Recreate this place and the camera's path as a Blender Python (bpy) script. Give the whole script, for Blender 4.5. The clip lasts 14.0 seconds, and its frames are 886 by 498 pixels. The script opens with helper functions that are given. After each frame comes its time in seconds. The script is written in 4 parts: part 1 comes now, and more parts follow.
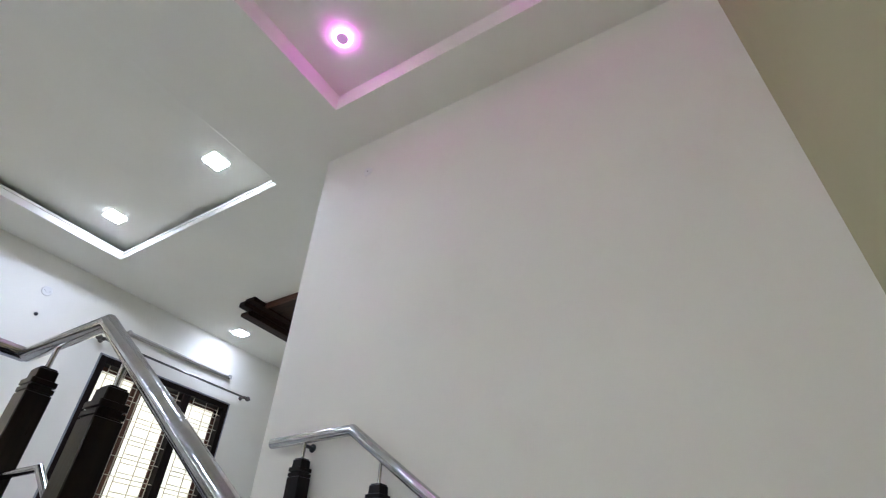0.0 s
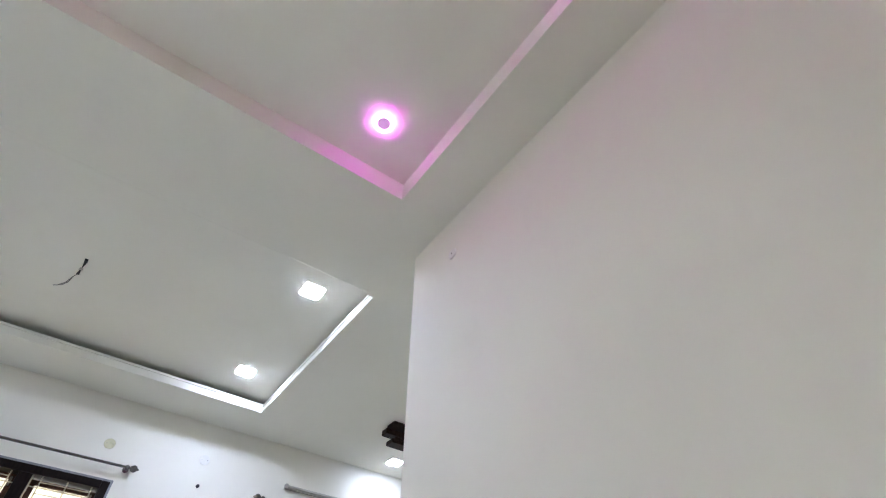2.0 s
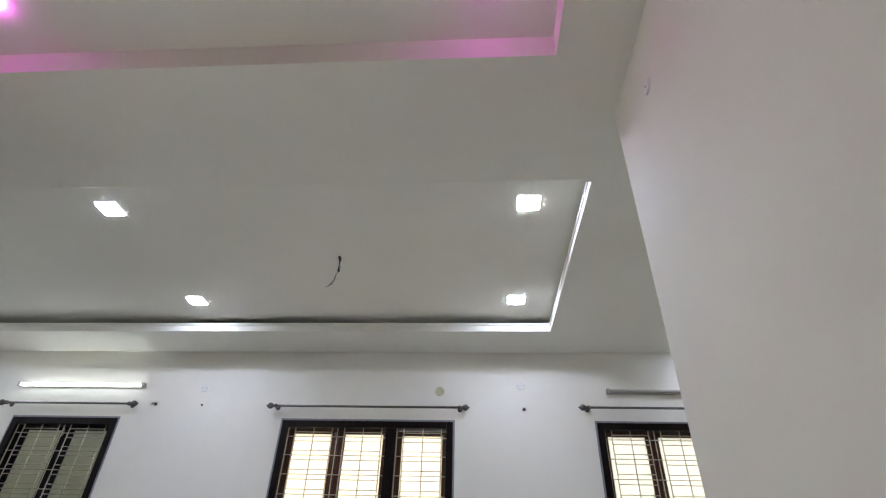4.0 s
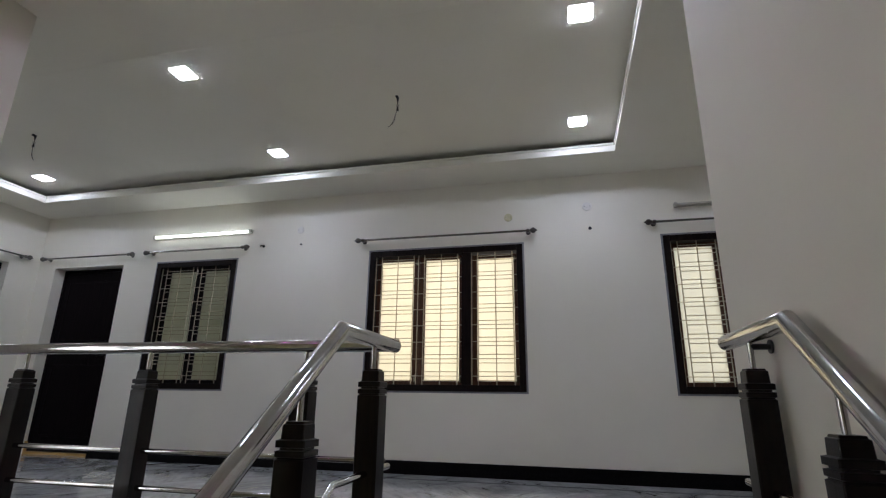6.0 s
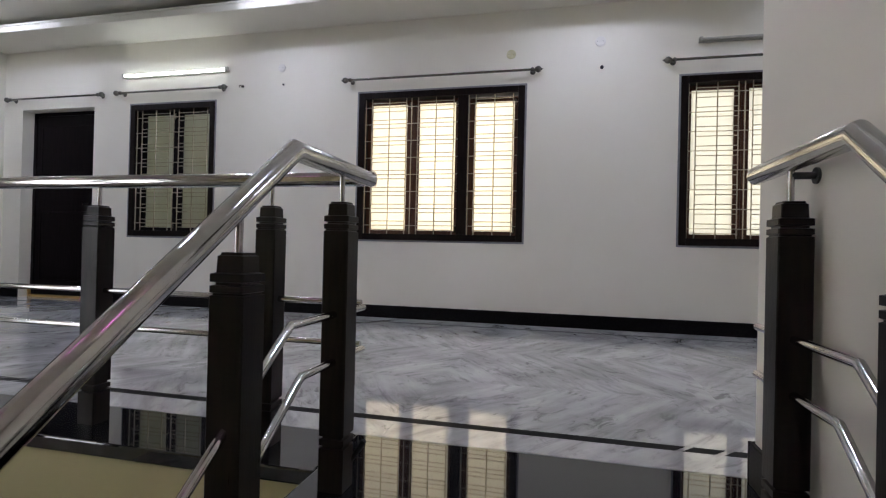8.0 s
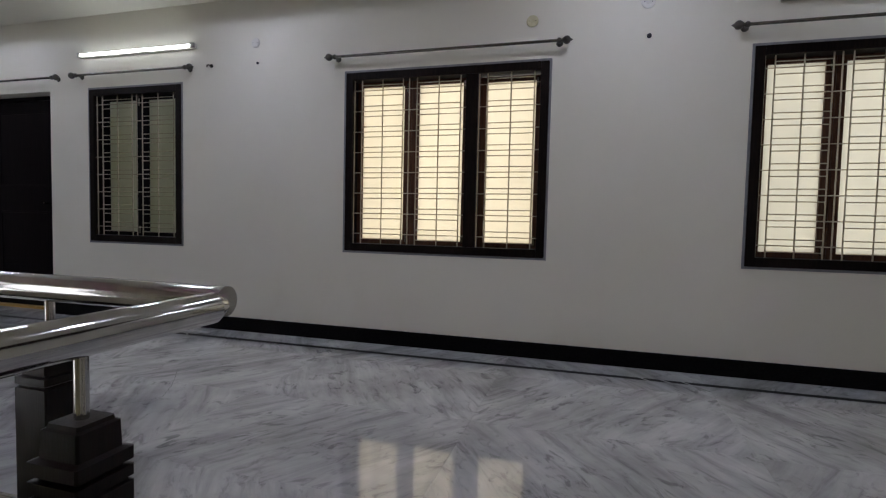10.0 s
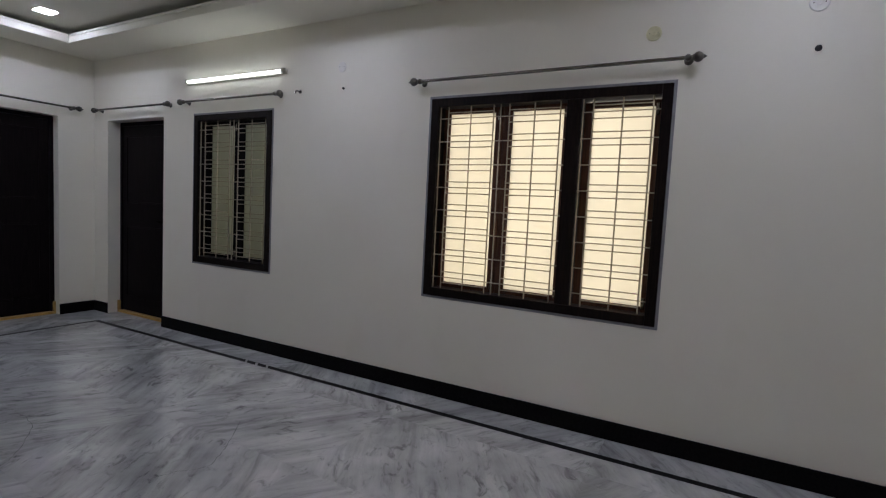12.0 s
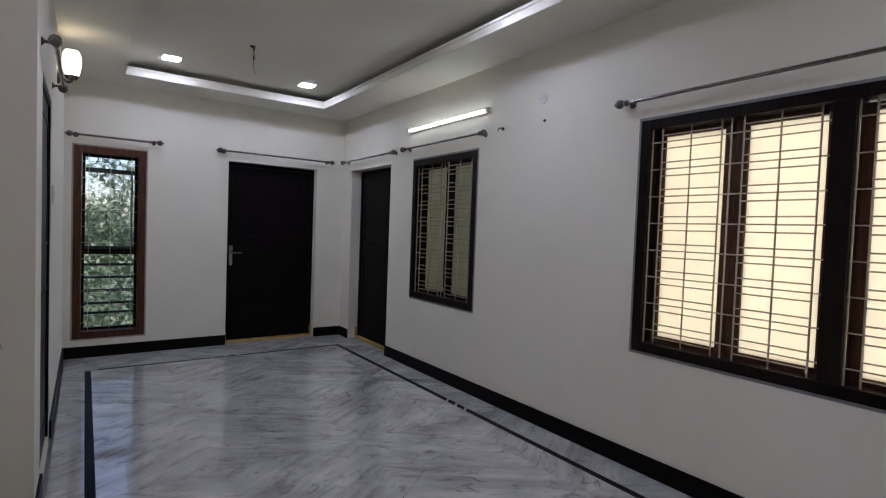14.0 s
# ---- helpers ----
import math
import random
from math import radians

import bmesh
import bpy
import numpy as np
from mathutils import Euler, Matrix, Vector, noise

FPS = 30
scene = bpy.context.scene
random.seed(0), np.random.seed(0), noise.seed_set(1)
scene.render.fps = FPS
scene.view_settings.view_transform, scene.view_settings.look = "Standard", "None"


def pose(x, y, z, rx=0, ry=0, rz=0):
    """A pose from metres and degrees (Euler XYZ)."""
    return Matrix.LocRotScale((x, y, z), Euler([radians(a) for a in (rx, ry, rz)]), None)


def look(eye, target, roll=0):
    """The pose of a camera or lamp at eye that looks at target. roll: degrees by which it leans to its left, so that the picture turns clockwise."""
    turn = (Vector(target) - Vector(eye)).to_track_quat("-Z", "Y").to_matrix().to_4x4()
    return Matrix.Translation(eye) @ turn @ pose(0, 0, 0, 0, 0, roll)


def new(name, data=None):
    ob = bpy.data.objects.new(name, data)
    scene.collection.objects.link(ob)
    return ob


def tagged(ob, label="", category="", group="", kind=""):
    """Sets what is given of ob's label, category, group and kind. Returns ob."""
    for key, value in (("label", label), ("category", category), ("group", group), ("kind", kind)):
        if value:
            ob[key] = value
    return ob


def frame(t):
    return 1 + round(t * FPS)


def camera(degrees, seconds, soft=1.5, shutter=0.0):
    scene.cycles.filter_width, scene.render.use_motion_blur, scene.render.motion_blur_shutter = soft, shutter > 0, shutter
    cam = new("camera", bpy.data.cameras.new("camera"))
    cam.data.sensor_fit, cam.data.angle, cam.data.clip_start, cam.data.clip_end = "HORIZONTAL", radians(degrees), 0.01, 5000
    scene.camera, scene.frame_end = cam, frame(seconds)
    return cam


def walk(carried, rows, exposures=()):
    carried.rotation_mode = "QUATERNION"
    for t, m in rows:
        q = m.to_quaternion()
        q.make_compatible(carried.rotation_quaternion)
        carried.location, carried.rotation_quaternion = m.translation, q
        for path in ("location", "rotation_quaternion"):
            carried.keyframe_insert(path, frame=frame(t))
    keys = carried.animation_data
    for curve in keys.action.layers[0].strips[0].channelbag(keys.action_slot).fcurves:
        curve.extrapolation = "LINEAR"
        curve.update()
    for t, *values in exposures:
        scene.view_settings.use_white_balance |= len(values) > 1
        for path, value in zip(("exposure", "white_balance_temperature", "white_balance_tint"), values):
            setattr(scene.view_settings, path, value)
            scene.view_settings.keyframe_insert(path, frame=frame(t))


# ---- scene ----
cam = camera(81.9, 14.0, soft=1.2)
PATH = [
    (0, (4.981, 5.13, 0.164), (4.121, 6.482, 1.361), 2.2),
    (0.5, (4.935, 5.233, 0.203), (4.021, 6.364, 1.577), 0.4),
    (1, (4.884, 5.282, 0.339), (3.959, 6.366, 1.743), -0.1),
    (1.5, (4.881, 5.408, 0.401), (3.89, 6.442, 1.797), 0.1),
    (2, (4.887, 5.628, 0.481), (3.76, 6.436, 1.921), 0.5),
    (2.5, (4.864, 5.785, 0.576), (3.563, 6.335, 1.992), 1.9),
    (3, (4.726, 5.938, 0.661), (3.261, 6.26, 1.983), 1.0),
    (3.5, (4.64, 6.037, 0.784), (3.077, 6.101, 2.03), 1.4),
    (3.7, (4.649, 6.074, 0.797), (3.055, 6.047, 2.004), 1.4),
    (5.8, (4.782, 6.29, 0.653), (2.937, 5.846, 1.285), 0.7),
    (6, (4.787, 6.292, 0.647), (2.921, 5.839, 1.207), 0.8),
    (6.5, (4.784, 6.292, 0.636), (2.875, 5.834, 1.018), 1.2),
    (7, (4.76, 6.296, 0.618), (2.826, 5.843, 0.852), 1.3),
    (7.5, (4.687, 6.298, 0.601), (2.74, 5.85, 0.694), 1.0),
    (7.7, (4.63, 6.293, 0.597), (2.682, 5.845, 0.646), 1.1),
    (9.8, (3.759, 6.242, 0.893), (1.832, 5.713, 0.8), 1.4),
    (10, (3.689, 6.226, 0.945), (1.769, 5.678, 0.841), 1.3),
    (10.5, (3.548, 6.232, 1.026), (1.651, 5.609, 0.915), 1.3),
    (11, (3.416, 6.247, 1.177), (1.569, 5.492, 1.052), 2.0),
    (11.5, (3.278, 6.246, 1.22), (1.49, 5.361, 1.084), 2.9),
    (12, (3.15, 6.232, 1.322), (1.402, 5.272, 1.168), 2.9),
    (12.5, (3.112, 6.238, 1.395), (1.411, 5.198, 1.237), 2.4),
    (13, (2.991, 6.246, 1.39), (1.43, 5.002, 1.283), 1.9),
    (13.5, (2.856, 6.263, 1.4), (1.509, 4.787, 1.323), 2.2),
    (14, (2.75, 6.225, 1.388), (1.601, 4.59, 1.317), 2.1),
]
walk(cam, [(t, look(eye, target, roll)) for t, eye, target, roll in PATH],
     exposures=[(0, 1.55, 5760, 16.8), (0.5, 1.67, 5760, 16.8), (1.5, 1.65, 5760, 16.8), (2, 1.68, 5790, 16.8), (2.5, 1.62, 5860, 16.8), (3, 1.41, 5960, 17.8), (3.7, 1.27, 6050, 18.3), (5.8, 0.45, 6250, 18.3),
                (6.5, 0.71, 6250, 20.3), (7.7, 0.96, 6250, 21.3), (9.8, 0.38, 6300, 20.3), (10.5, 0.18, 6300, 20.3), (12.5, 0.24, 6300, 20.8), (13, 0.15, 6300, 21.3), (14, 0.41, 6250, 21.8)])

# ---- light ----
SUN_UP, SUN_TURN = 52.0, 20.0
world = bpy.data.worlds.new("sky")
scene.world = world
world.use_nodes = True
sky = world.node_tree.nodes.new("ShaderNodeTexSky")
sky.sky_type, sky.sun_disc = "NISHITA", False
sky.sun_elevation, sky.sun_rotation = radians(SUN_UP), radians(SUN_TURN)
back = world.node_tree.nodes["Background"]
back.inputs["Strength"].default_value = 0.15
world.node_tree.links.new(sky.outputs[0], back.inputs["Color"])
sun = new("sun", bpy.data.lights.new("sun", "SUN"))
sun.data.energy, sun.data.angle, sun.data.color = 4.0, radians(0.5), (1.0, 0.95, 0.87)
sun.rotation_euler = (radians(90 - SUN_UP), 0, radians(180 - SUN_TURN))

PANEL_GLOW, RIM_GLOW, RING_GLOW, TUBE_GLOW, SCONCE_GLOW, YARD_GLOW, DIM_GLOW = 84.0, 15.0, 3.2, 5.6, 1.8, 0.55, 0.024

# ---- plan (metres) ----
HALL_X, HALL_Y, CEIL, TOP = 2.925, 9.35, 2.758, 2.895
WELL_Y0, WELL_Y1, WELL_X = 3.374, 6.812, 5.392
END_X = 2.938
FLOOR_Z, SKIRT_TOP = -0.02, 0.095
COPING_X, SLAB_X, TREAD_X, LANDING_X, RISE, LANDING_Z = 2.900, 3.210, 3.40, 4.42, 0.176, -0.90
RAIL_L, RAIL_R, RAIL_H, RAIL_Z = 5.713, 6.760, 3.058, 0.822


# ---- materials ----
def nodes_of(name):
    m = bpy.data.materials.new(name)
    m.use_nodes = True
    return m, m.node_tree.nodes, m.node_tree.links, m.node_tree.nodes["Principled BSDF"]


def noise_at(n, l, scale, detail=4.0, stretch=(1, 1, 1), turn=(0, 0, 0), kind="Object"):
    tc, mp, t = n.new("ShaderNodeTexCoord"), n.new("ShaderNodeMapping"), n.new("ShaderNodeTexNoise")
    mp.inputs["Scale"].default_value, mp.inputs["Rotation"].default_value = stretch, [radians(a) for a in turn]
    t.inputs["Scale"].default_value, t.inputs["Detail"].default_value = scale, detail
    l.new(tc.outputs[kind], mp.inputs["Vector"])
    l.new(mp.outputs[0], t.inputs["Vector"])
    return t.outputs["Fac"]


def ramp(n, l, fac, stops):
    r = n.new("ShaderNodeValToRGB")
    while len(r.color_ramp.elements) < len(stops):
        r.color_ramp.elements.new(0.5)
    for e, (p, c) in zip(r.color_ramp.elements, stops):
        e.position, e.color = p, (*c, 1)
    l.new(fac, r.inputs["Fac"])
    return r.outputs["Color"]


def mixed(n, l, fac, a, b, way="MIX"):
    m = n.new("ShaderNodeMix")
    m.data_type, m.blend_type = "RGBA", way
    for socket, value in ((m.inputs[0], fac), (m.inputs[6], a), (m.inputs[7], b)):
        if isinstance(value, (int, float)):
            socket.default_value = value
        elif isinstance(value, tuple):
            socket.default_value = (*value, 1)
        else:
            l.new(value, socket)
    return m.outputs[2]


def bumped(n, l, p, height, strength, distance):
    b = n.new("ShaderNodeBump")
    b.inputs["Strength"].default_value, b.inputs["Distance"].default_value = strength, distance
    l.new(height, b.inputs["Height"])
    l.new(b.outputs[0], p.inputs["Normal"])


def plain(name, low, high, rough=0.5, metal=0.0, scale=8.0, stretch=(1, 1, 1), bump=0.1, bump_scale=120.0, distance=0.002, rough_swing=0.08, kind="Object", shine=0.5):
    """A surface that swings softly between two colours, with fine relief and uneven gloss."""
    m, n, l, p = nodes_of(name)
    f = noise_at(n, l, scale, 5.0, stretch, kind=kind)
    l.new(ramp(n, l, f, [(0.3, low), (0.7, high)]), p.inputs["Base Color"])
    r = n.new("ShaderNodeMapRange")
    r.inputs["To Min"].default_value, r.inputs["To Max"].default_value = max(rough - rough_swing, 0.02), rough + rough_swing
    l.new(noise_at(n, l, scale * 2.7, 3.0, stretch, kind=kind), r.inputs["Value"])
    l.new(r.outputs[0], p.inputs["Roughness"])
    p.inputs["Metallic"].default_value, p.inputs["Specular IOR Level"].default_value = metal, shine
    if bump:
        bumped(n, l, p, noise_at(n, l, bump_scale, 3.0, stretch, kind=kind), bump, distance)
    return m


def glowing(name, colour, strength):
    m, n, l, p = nodes_of(name)
    p.inputs["Base Color"].default_value = (*colour, 1)
    p.inputs["Emission Color"].default_value = (*colour, 1)
    p.inputs["Emission Strength"].default_value = strength
    return m


def wall_paint(name, low, high, dirt):
    """Brushed emulsion on plaster: broad clouds, faint smudges and a roller's orange peel."""
    m, n, l, p = nodes_of(name)
    base = ramp(n, l, noise_at(n, l, 0.9, 4.0), [(0.3, low), (0.7, high)])
    smudge = ramp(n, l, noise_at(n, l, 2.6, 6.0, (1, 1, 0.6)), [(0.60, (0, 0, 0)), (0.82, (0.30, 0.30, 0.30))])
    l.new(mixed(n, l, smudge, base, dirt), p.inputs["Base Color"])
    p.inputs["Roughness"].default_value, p.inputs["Specular IOR Level"].default_value = 0.72, 0.35
    bumped(n, l, p, noise_at(n, l, 160.0, 2.0), 0.12, 0.001)
    return m


def marble_stone():
    """White marble with grey veins, sawn in slabs laid as mirror images of one another."""
    m, n, l, p = nodes_of("white_marble")
    tc, sep, com = n.new("ShaderNodeTexCoord"), n.new("ShaderNodeSeparateXYZ"), n.new("ShaderNodeCombineXYZ")
    geo = n.new("ShaderNodeNewGeometry")
    info, wob, add = n.new("ShaderNodeObjectInfo"), n.new("ShaderNodeTexNoise"), n.new("ShaderNodeVectorMath")
    shrink = n.new("ShaderNodeVectorMath")
    wob.inputs["Scale"].default_value, wob.inputs["Detail"].default_value = 1.3, 3.0
    shrink.operation, add.operation = "MULTIPLY_ADD", "ADD"
    shrink.inputs[1].default_value, shrink.inputs[2].default_value = (0.13, 0.13, 0.0), (-0.065, -0.065, 0.0)
    l.new(geo.outputs["Position"], wob.inputs["Vector"])
    l.new(wob.outputs["Color"], shrink.inputs[0])
    l.new(geo.outputs["Position"], add.inputs[0])
    l.new(shrink.outputs[0], add.inputs[1])
    l.new(add.outputs[0], sep.inputs[0])
    lift = n.new("ShaderNodeMath")
    lift.operation = "MULTIPLY"
    lift.inputs[1].default_value = 0.25
    l.new(info.outputs["Random"], lift.inputs[0])
    l.new(lift.outputs[0], com.inputs[2])
    for axis, shift, period in ((0, 0.31, 0.80), (1, 0.55, 1.25)):
        add, ping = n.new("ShaderNodeMath"), n.new("ShaderNodeMath")
        add.operation, ping.operation = "ADD", "PINGPONG"
        add.inputs[1].default_value, ping.inputs[1].default_value = shift, period
        l.new(sep.outputs[axis], add.inputs[0])
        l.new(add.outputs[0], ping.inputs[0])
        l.new(ping.outputs[0], com.inputs[axis])
    turn = n.new("ShaderNodeMapping")
    turn.inputs["Rotation"].default_value = (0, 0, radians(33))
    l.new(com.outputs[0], turn.inputs["Vector"])

    def veins(scale, stretch, detail, warp):
        mp, t = n.new("ShaderNodeMapping"), n.new("ShaderNodeTexNoise")
        mp.inputs["Scale"].default_value = stretch
        t.inputs["Scale"].default_value, t.inputs["Detail"].default_value = scale, detail
        t.inputs["Roughness"].default_value, t.inputs["Distortion"].default_value = 0.62, warp
        l.new(turn.outputs[0], mp.inputs["Vector"])
        l.new(mp.outputs[0], t.inputs["Vector"])
        return t.outputs["Fac"]

    broad = ramp(n, l, veins(1.25, (0.38, 3.2, 1), 10.0, 0.35), [(0.35, (0.37, 0.371, 0.366)), (0.45, (0.53, 0.531, 0.524)), (0.60, (0.665, 0.665, 0.655))])
    fine = ramp(n, l, veins(3.6, (0.5, 3.4, 1), 13.0, 0.5), [(0.30, (0.30, 0.30, 0.31)), (0.42, (0.84, 0.84, 0.845)), (0.53, (1, 1, 1))])
    flecks = ramp(n, l, veins(8.5, (0.9, 1.9, 1), 11.0, 1.0), [(0.36, (0.38, 0.38, 0.385)), (0.44, (0.88, 0.88, 0.88)), (0.50, (1, 1, 1))])
    cloud = ramp(n, l, noise_at(n, l, 2.4, 9.0), [(0.34, (0.70, 0.704, 0.70)), (0.58, (1, 1, 1))])
    c = mixed(n, l, 0.6, broad, fine, "MULTIPLY")
    patch = ramp(n, l, noise_at(n, l, 1.9, 4.0, turn=(0, 0, 30)), [(0.38, (0.15, 0.15, 0.15)), (0.58, (0.85, 0.85, 0.85))])
    c = mixed(n, l, patch, c, mixed(n, l, 1.0, c, flecks, "MULTIPLY"))
    c = mixed(n, l, 1.0, c, cloud, "MULTIPLY")
    l.new(c, p.inputs["Base Color"])
    r = n.new("ShaderNodeMapRange")
    r.inputs["To Min"].default_value, r.inputs["To Max"].default_value = 0.03, 0.10
    l.new(noise_at(n, l, 2.0, 4.0, kind="Generated"), r.inputs["Value"])
    l.new(r.outputs[0], p.inputs["Roughness"])
    p.inputs["Specular IOR Level"].default_value, p.inputs["IOR"].default_value = 1.0, 1.6
    return m


def frosted(name, colour):
    """Frosted window glass: it lets light through but no picture."""
    m, n, l, p = nodes_of(name)
    t, g, mix = n.new("ShaderNodeBsdfTranslucent"), n.new("ShaderNodeBsdfGlossy"), n.new("ShaderNodeMixShader")
    f = noise_at(n, l, 1.5, 3.0, (1, 1, 0.5))
    l.new(ramp(n, l, f, [(0.3, tuple(v * 0.93 for v in colour)), (0.7, colour)]), t.inputs["Color"])
    g.inputs["Roughness"].default_value = 0.25
    mix.inputs[0].default_value = 0.05
    l.new(t.outputs[0], mix.inputs[1])
    l.new(g.outputs[0], mix.inputs[2])
    l.new(mix.outputs[0], n["Material Output"].inputs["Surface"])
    return m


def clear_glass(name):
    m, n, l, p = nodes_of(name)
    p.inputs["Base Color"].default_value = (0.93, 0.95, 1.0, 1)
    p.inputs["Transmission Weight"].default_value, p.inputs["Roughness"].default_value = 1.0, 0.02
    p.inputs["IOR"].default_value = 1.1
    bumped(n, l, p, noise_at(n, l, 14.0, 2.0, (1, 1, 2.2)), 0.4, 0.02)
    return m


WHITE = wall_paint("white_wall_paint", (0.785, 0.747, 0.635), (0.835, 0.80, 0.69), (0.68, 0.63, 0.50))
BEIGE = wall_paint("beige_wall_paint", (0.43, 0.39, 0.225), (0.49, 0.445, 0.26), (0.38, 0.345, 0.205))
CEILING = wall_paint("ceiling_paint", (0.80, 0.77, 0.665), (0.85, 0.822, 0.72), (0.74, 0.70, 0.60))
MARBLE = marble_stone()
GRANITE = plain("black_granite", (0.006, 0.006, 0.007), (0.022, 0.022, 0.024), 0.022, scale=240.0, bump=0.0, rough_swing=0.008, shine=1.0)
INLAY = plain("black_inlay_stone", (0.004, 0.004, 0.004), (0.010, 0.010, 0.010), 0.30, scale=90.0, bump=0.0, shine=0.02)
SKIRT = plain("black_granite_skirting", (0.004, 0.0035, 0.0035), (0.009, 0.008, 0.0075), 0.34, scale=60.0, bump=0.05, shine=0.07)
DARK_WOOD = plain("dark_brown_polished_wood", (0.006, 0.004, 0.0035), (0.015, 0.009, 0.007), 0.42, shine=0.10, scale=14.0, stretch=(6, 6, 0.6), bump=0.15, bump_scale=60.0, distance=0.001)
POST_WOOD = plain("black_brown_stained_wood", (0.006, 0.0045, 0.0035), (0.016, 0.010, 0.007), 0.32, shine=0.17, scale=12.0, stretch=(5, 5, 0.5), bump=0.2, bump_scale=70.0, distance=0.001)
DOOR_WOOD = plain("black_stained_door_wood", (0.003, 0.002, 0.0025), (0.009, 0.0055, 0.006), 0.42, shine=0.08, scale=9.0, stretch=(8, 8, 0.5), bump=0.07, bump_scale=50.0, distance=0.001)
FRAME_WOOD = plain("brown_ceiling_wood", (0.016, 0.009, 0.006), (0.048, 0.027, 0.018), 0.45, shine=0.15, scale=10.0, stretch=(1, 6, 6), bump=0.1, bump_scale=60.0, distance=0.001)
SASH_WOOD = plain("red_brown_sash_wood", (0.05, 0.020, 0.011), (0.11, 0.045, 0.024), 0.36, scale=12.0, stretch=(6, 6, 0.6), bump=0.15, bump_scale=60.0, distance=0.001, shine=0.3)
RED_WOOD = plain("red_brown_varnished_wood", (0.045, 0.016, 0.009), (0.11, 0.038, 0.019), 0.38, shine=0.25, scale=10.0, stretch=(7, 7, 0.6), bump=0.15, bump_scale=60.0, distance=0.001)
YELLOW = plain("ochre_painted_wood", (0.42, 0.25, 0.06), (0.55, 0.34, 0.10), 0.5, scale=18.0)
STEEL = plain("polished_stainless_steel", (0.45, 0.442, 0.437), (0.54, 0.532, 0.527), 0.11, 1.0, scale=30.0, bump=0.03, bump_scale=200.0, distance=0.0005, rough_swing=0.035)
ROD_STEEL = plain("dull_grey_rod_metal", (0.20, 0.195, 0.18), (0.30, 0.29, 0.27), 0.20, 1.0, scale=30.0, bump=0.03)
FINIAL = plain("dark_antique_metal", (0.09, 0.082, 0.07), (0.16, 0.148, 0.125), 0.33, 0.9, scale=30.0, bump=0.03)
GRILLE = plain("bronze_grille_paint", (0.42, 0.37, 0.28), (0.54, 0.48, 0.37), 0.4, 0.3, scale=25.0, bump=0.05)
GREY_TRIM = plain("grey_sealant", (0.20, 0.20, 0.205), (0.28, 0.28, 0.285), 0.6, scale=20.0)
BEIGE_TRIM = plain("beige_sealant", (0.34, 0.29, 0.25), (0.44, 0.38, 0.33), 0.6, scale=20.0)
WHITE_PLASTIC = plain("white_plastic", (0.75, 0.72, 0.65), (0.80, 0.77, 0.70), 0.4, scale=20.0, bump=0.03)
CREAM_PLASTIC = plain("yellowed_plastic", (0.56, 0.52, 0.30), (0.66, 0.62, 0.40), 0.4, scale=20.0, bump=0.03)
BLACK_PLASTIC = plain("black_plastic", (0.010, 0.010, 0.010), (0.022, 0.022, 0.022), 0.5, scale=20.0, bump=0.03)
TUBE_GREY = plain("dusty_unlit_tube_fitting", (0.40, 0.38, 0.32), (0.50, 0.48, 0.41), 0.4, scale=20.0)
FROSTED = frosted("frosted_cream_glass", (0.895, 0.878, 0.79))
FROSTED_PALE = frosted("frosted_pale_glass", (0.73, 0.74, 0.69))
# Glass of the unseen window added to fill the stairwell with light.
FILL_GLASS = frosted("fill_window_glass", (0.88, 0.89, 0.87))
FROSTED_DIM = frosted("frosted_olive_glass", (0.80, 0.79, 0.68))
CLEAR = clear_glass("clear_rippled_glass")
PANEL_ON = glowing("led_panel_light", (0.745, 0.835, 1.0), PANEL_GLOW)
SMALL_PANEL_ON = glowing("small_led_panel_light", (0.745, 0.835, 1.0), 0.5 * PANEL_GLOW)
RIM_ON = glowing("pink_led_rim", (1.0, 0.11, 0.94), RIM_GLOW)
RING_ON = glowing("pale_pink_led_ring", (1.0, 0.62, 0.97), RING_GLOW)
RING_CORE = glowing("pink_lens_glow", (0.85, 0.42, 0.80), 0.14)
TUBE_ON = glowing("led_tube_light", (0.90, 1.0, 0.97), TUBE_GLOW)
SCONCE_ON = glowing("opal_lamp_glass", (1.0, 0.95, 0.80), SCONCE_GLOW)
YARD = glowing("bright_yard", (1.0, 0.95, 0.825), YARD_GLOW)
# Glow added behind that unseen window to brighten the stairwell.
WELL_FILL = glowing("well_fill_glow", (0.94, 0.97, 1.0), 2.9)
# Weaker glow for the backdrop behind the small, dimmer window.
DIM_BACKDROP = glowing("dim_backdrop_glow", (0.93, 0.98, 0.92), DIM_GLOW)
LEAF = plain("green_leaf", (0.05, 0.09, 0.045), (0.20, 0.27, 0.15), 0.40, scale=3.0, bump=0.0)
BARK = plain("grey_brown_bark", (0.07, 0.05, 0.035), (0.16, 0.12, 0.09), 0.9, scale=9.0, stretch=(1, 1, 0.3), bump=0.6, bump_scale=25.0, distance=0.02)
SOIL = plain("dry_grass", (0.05, 0.08, 0.05), (0.12, 0.15, 0.10), 0.95, scale=0.6, bump=0.5, bump_scale=14.0, distance=0.05)


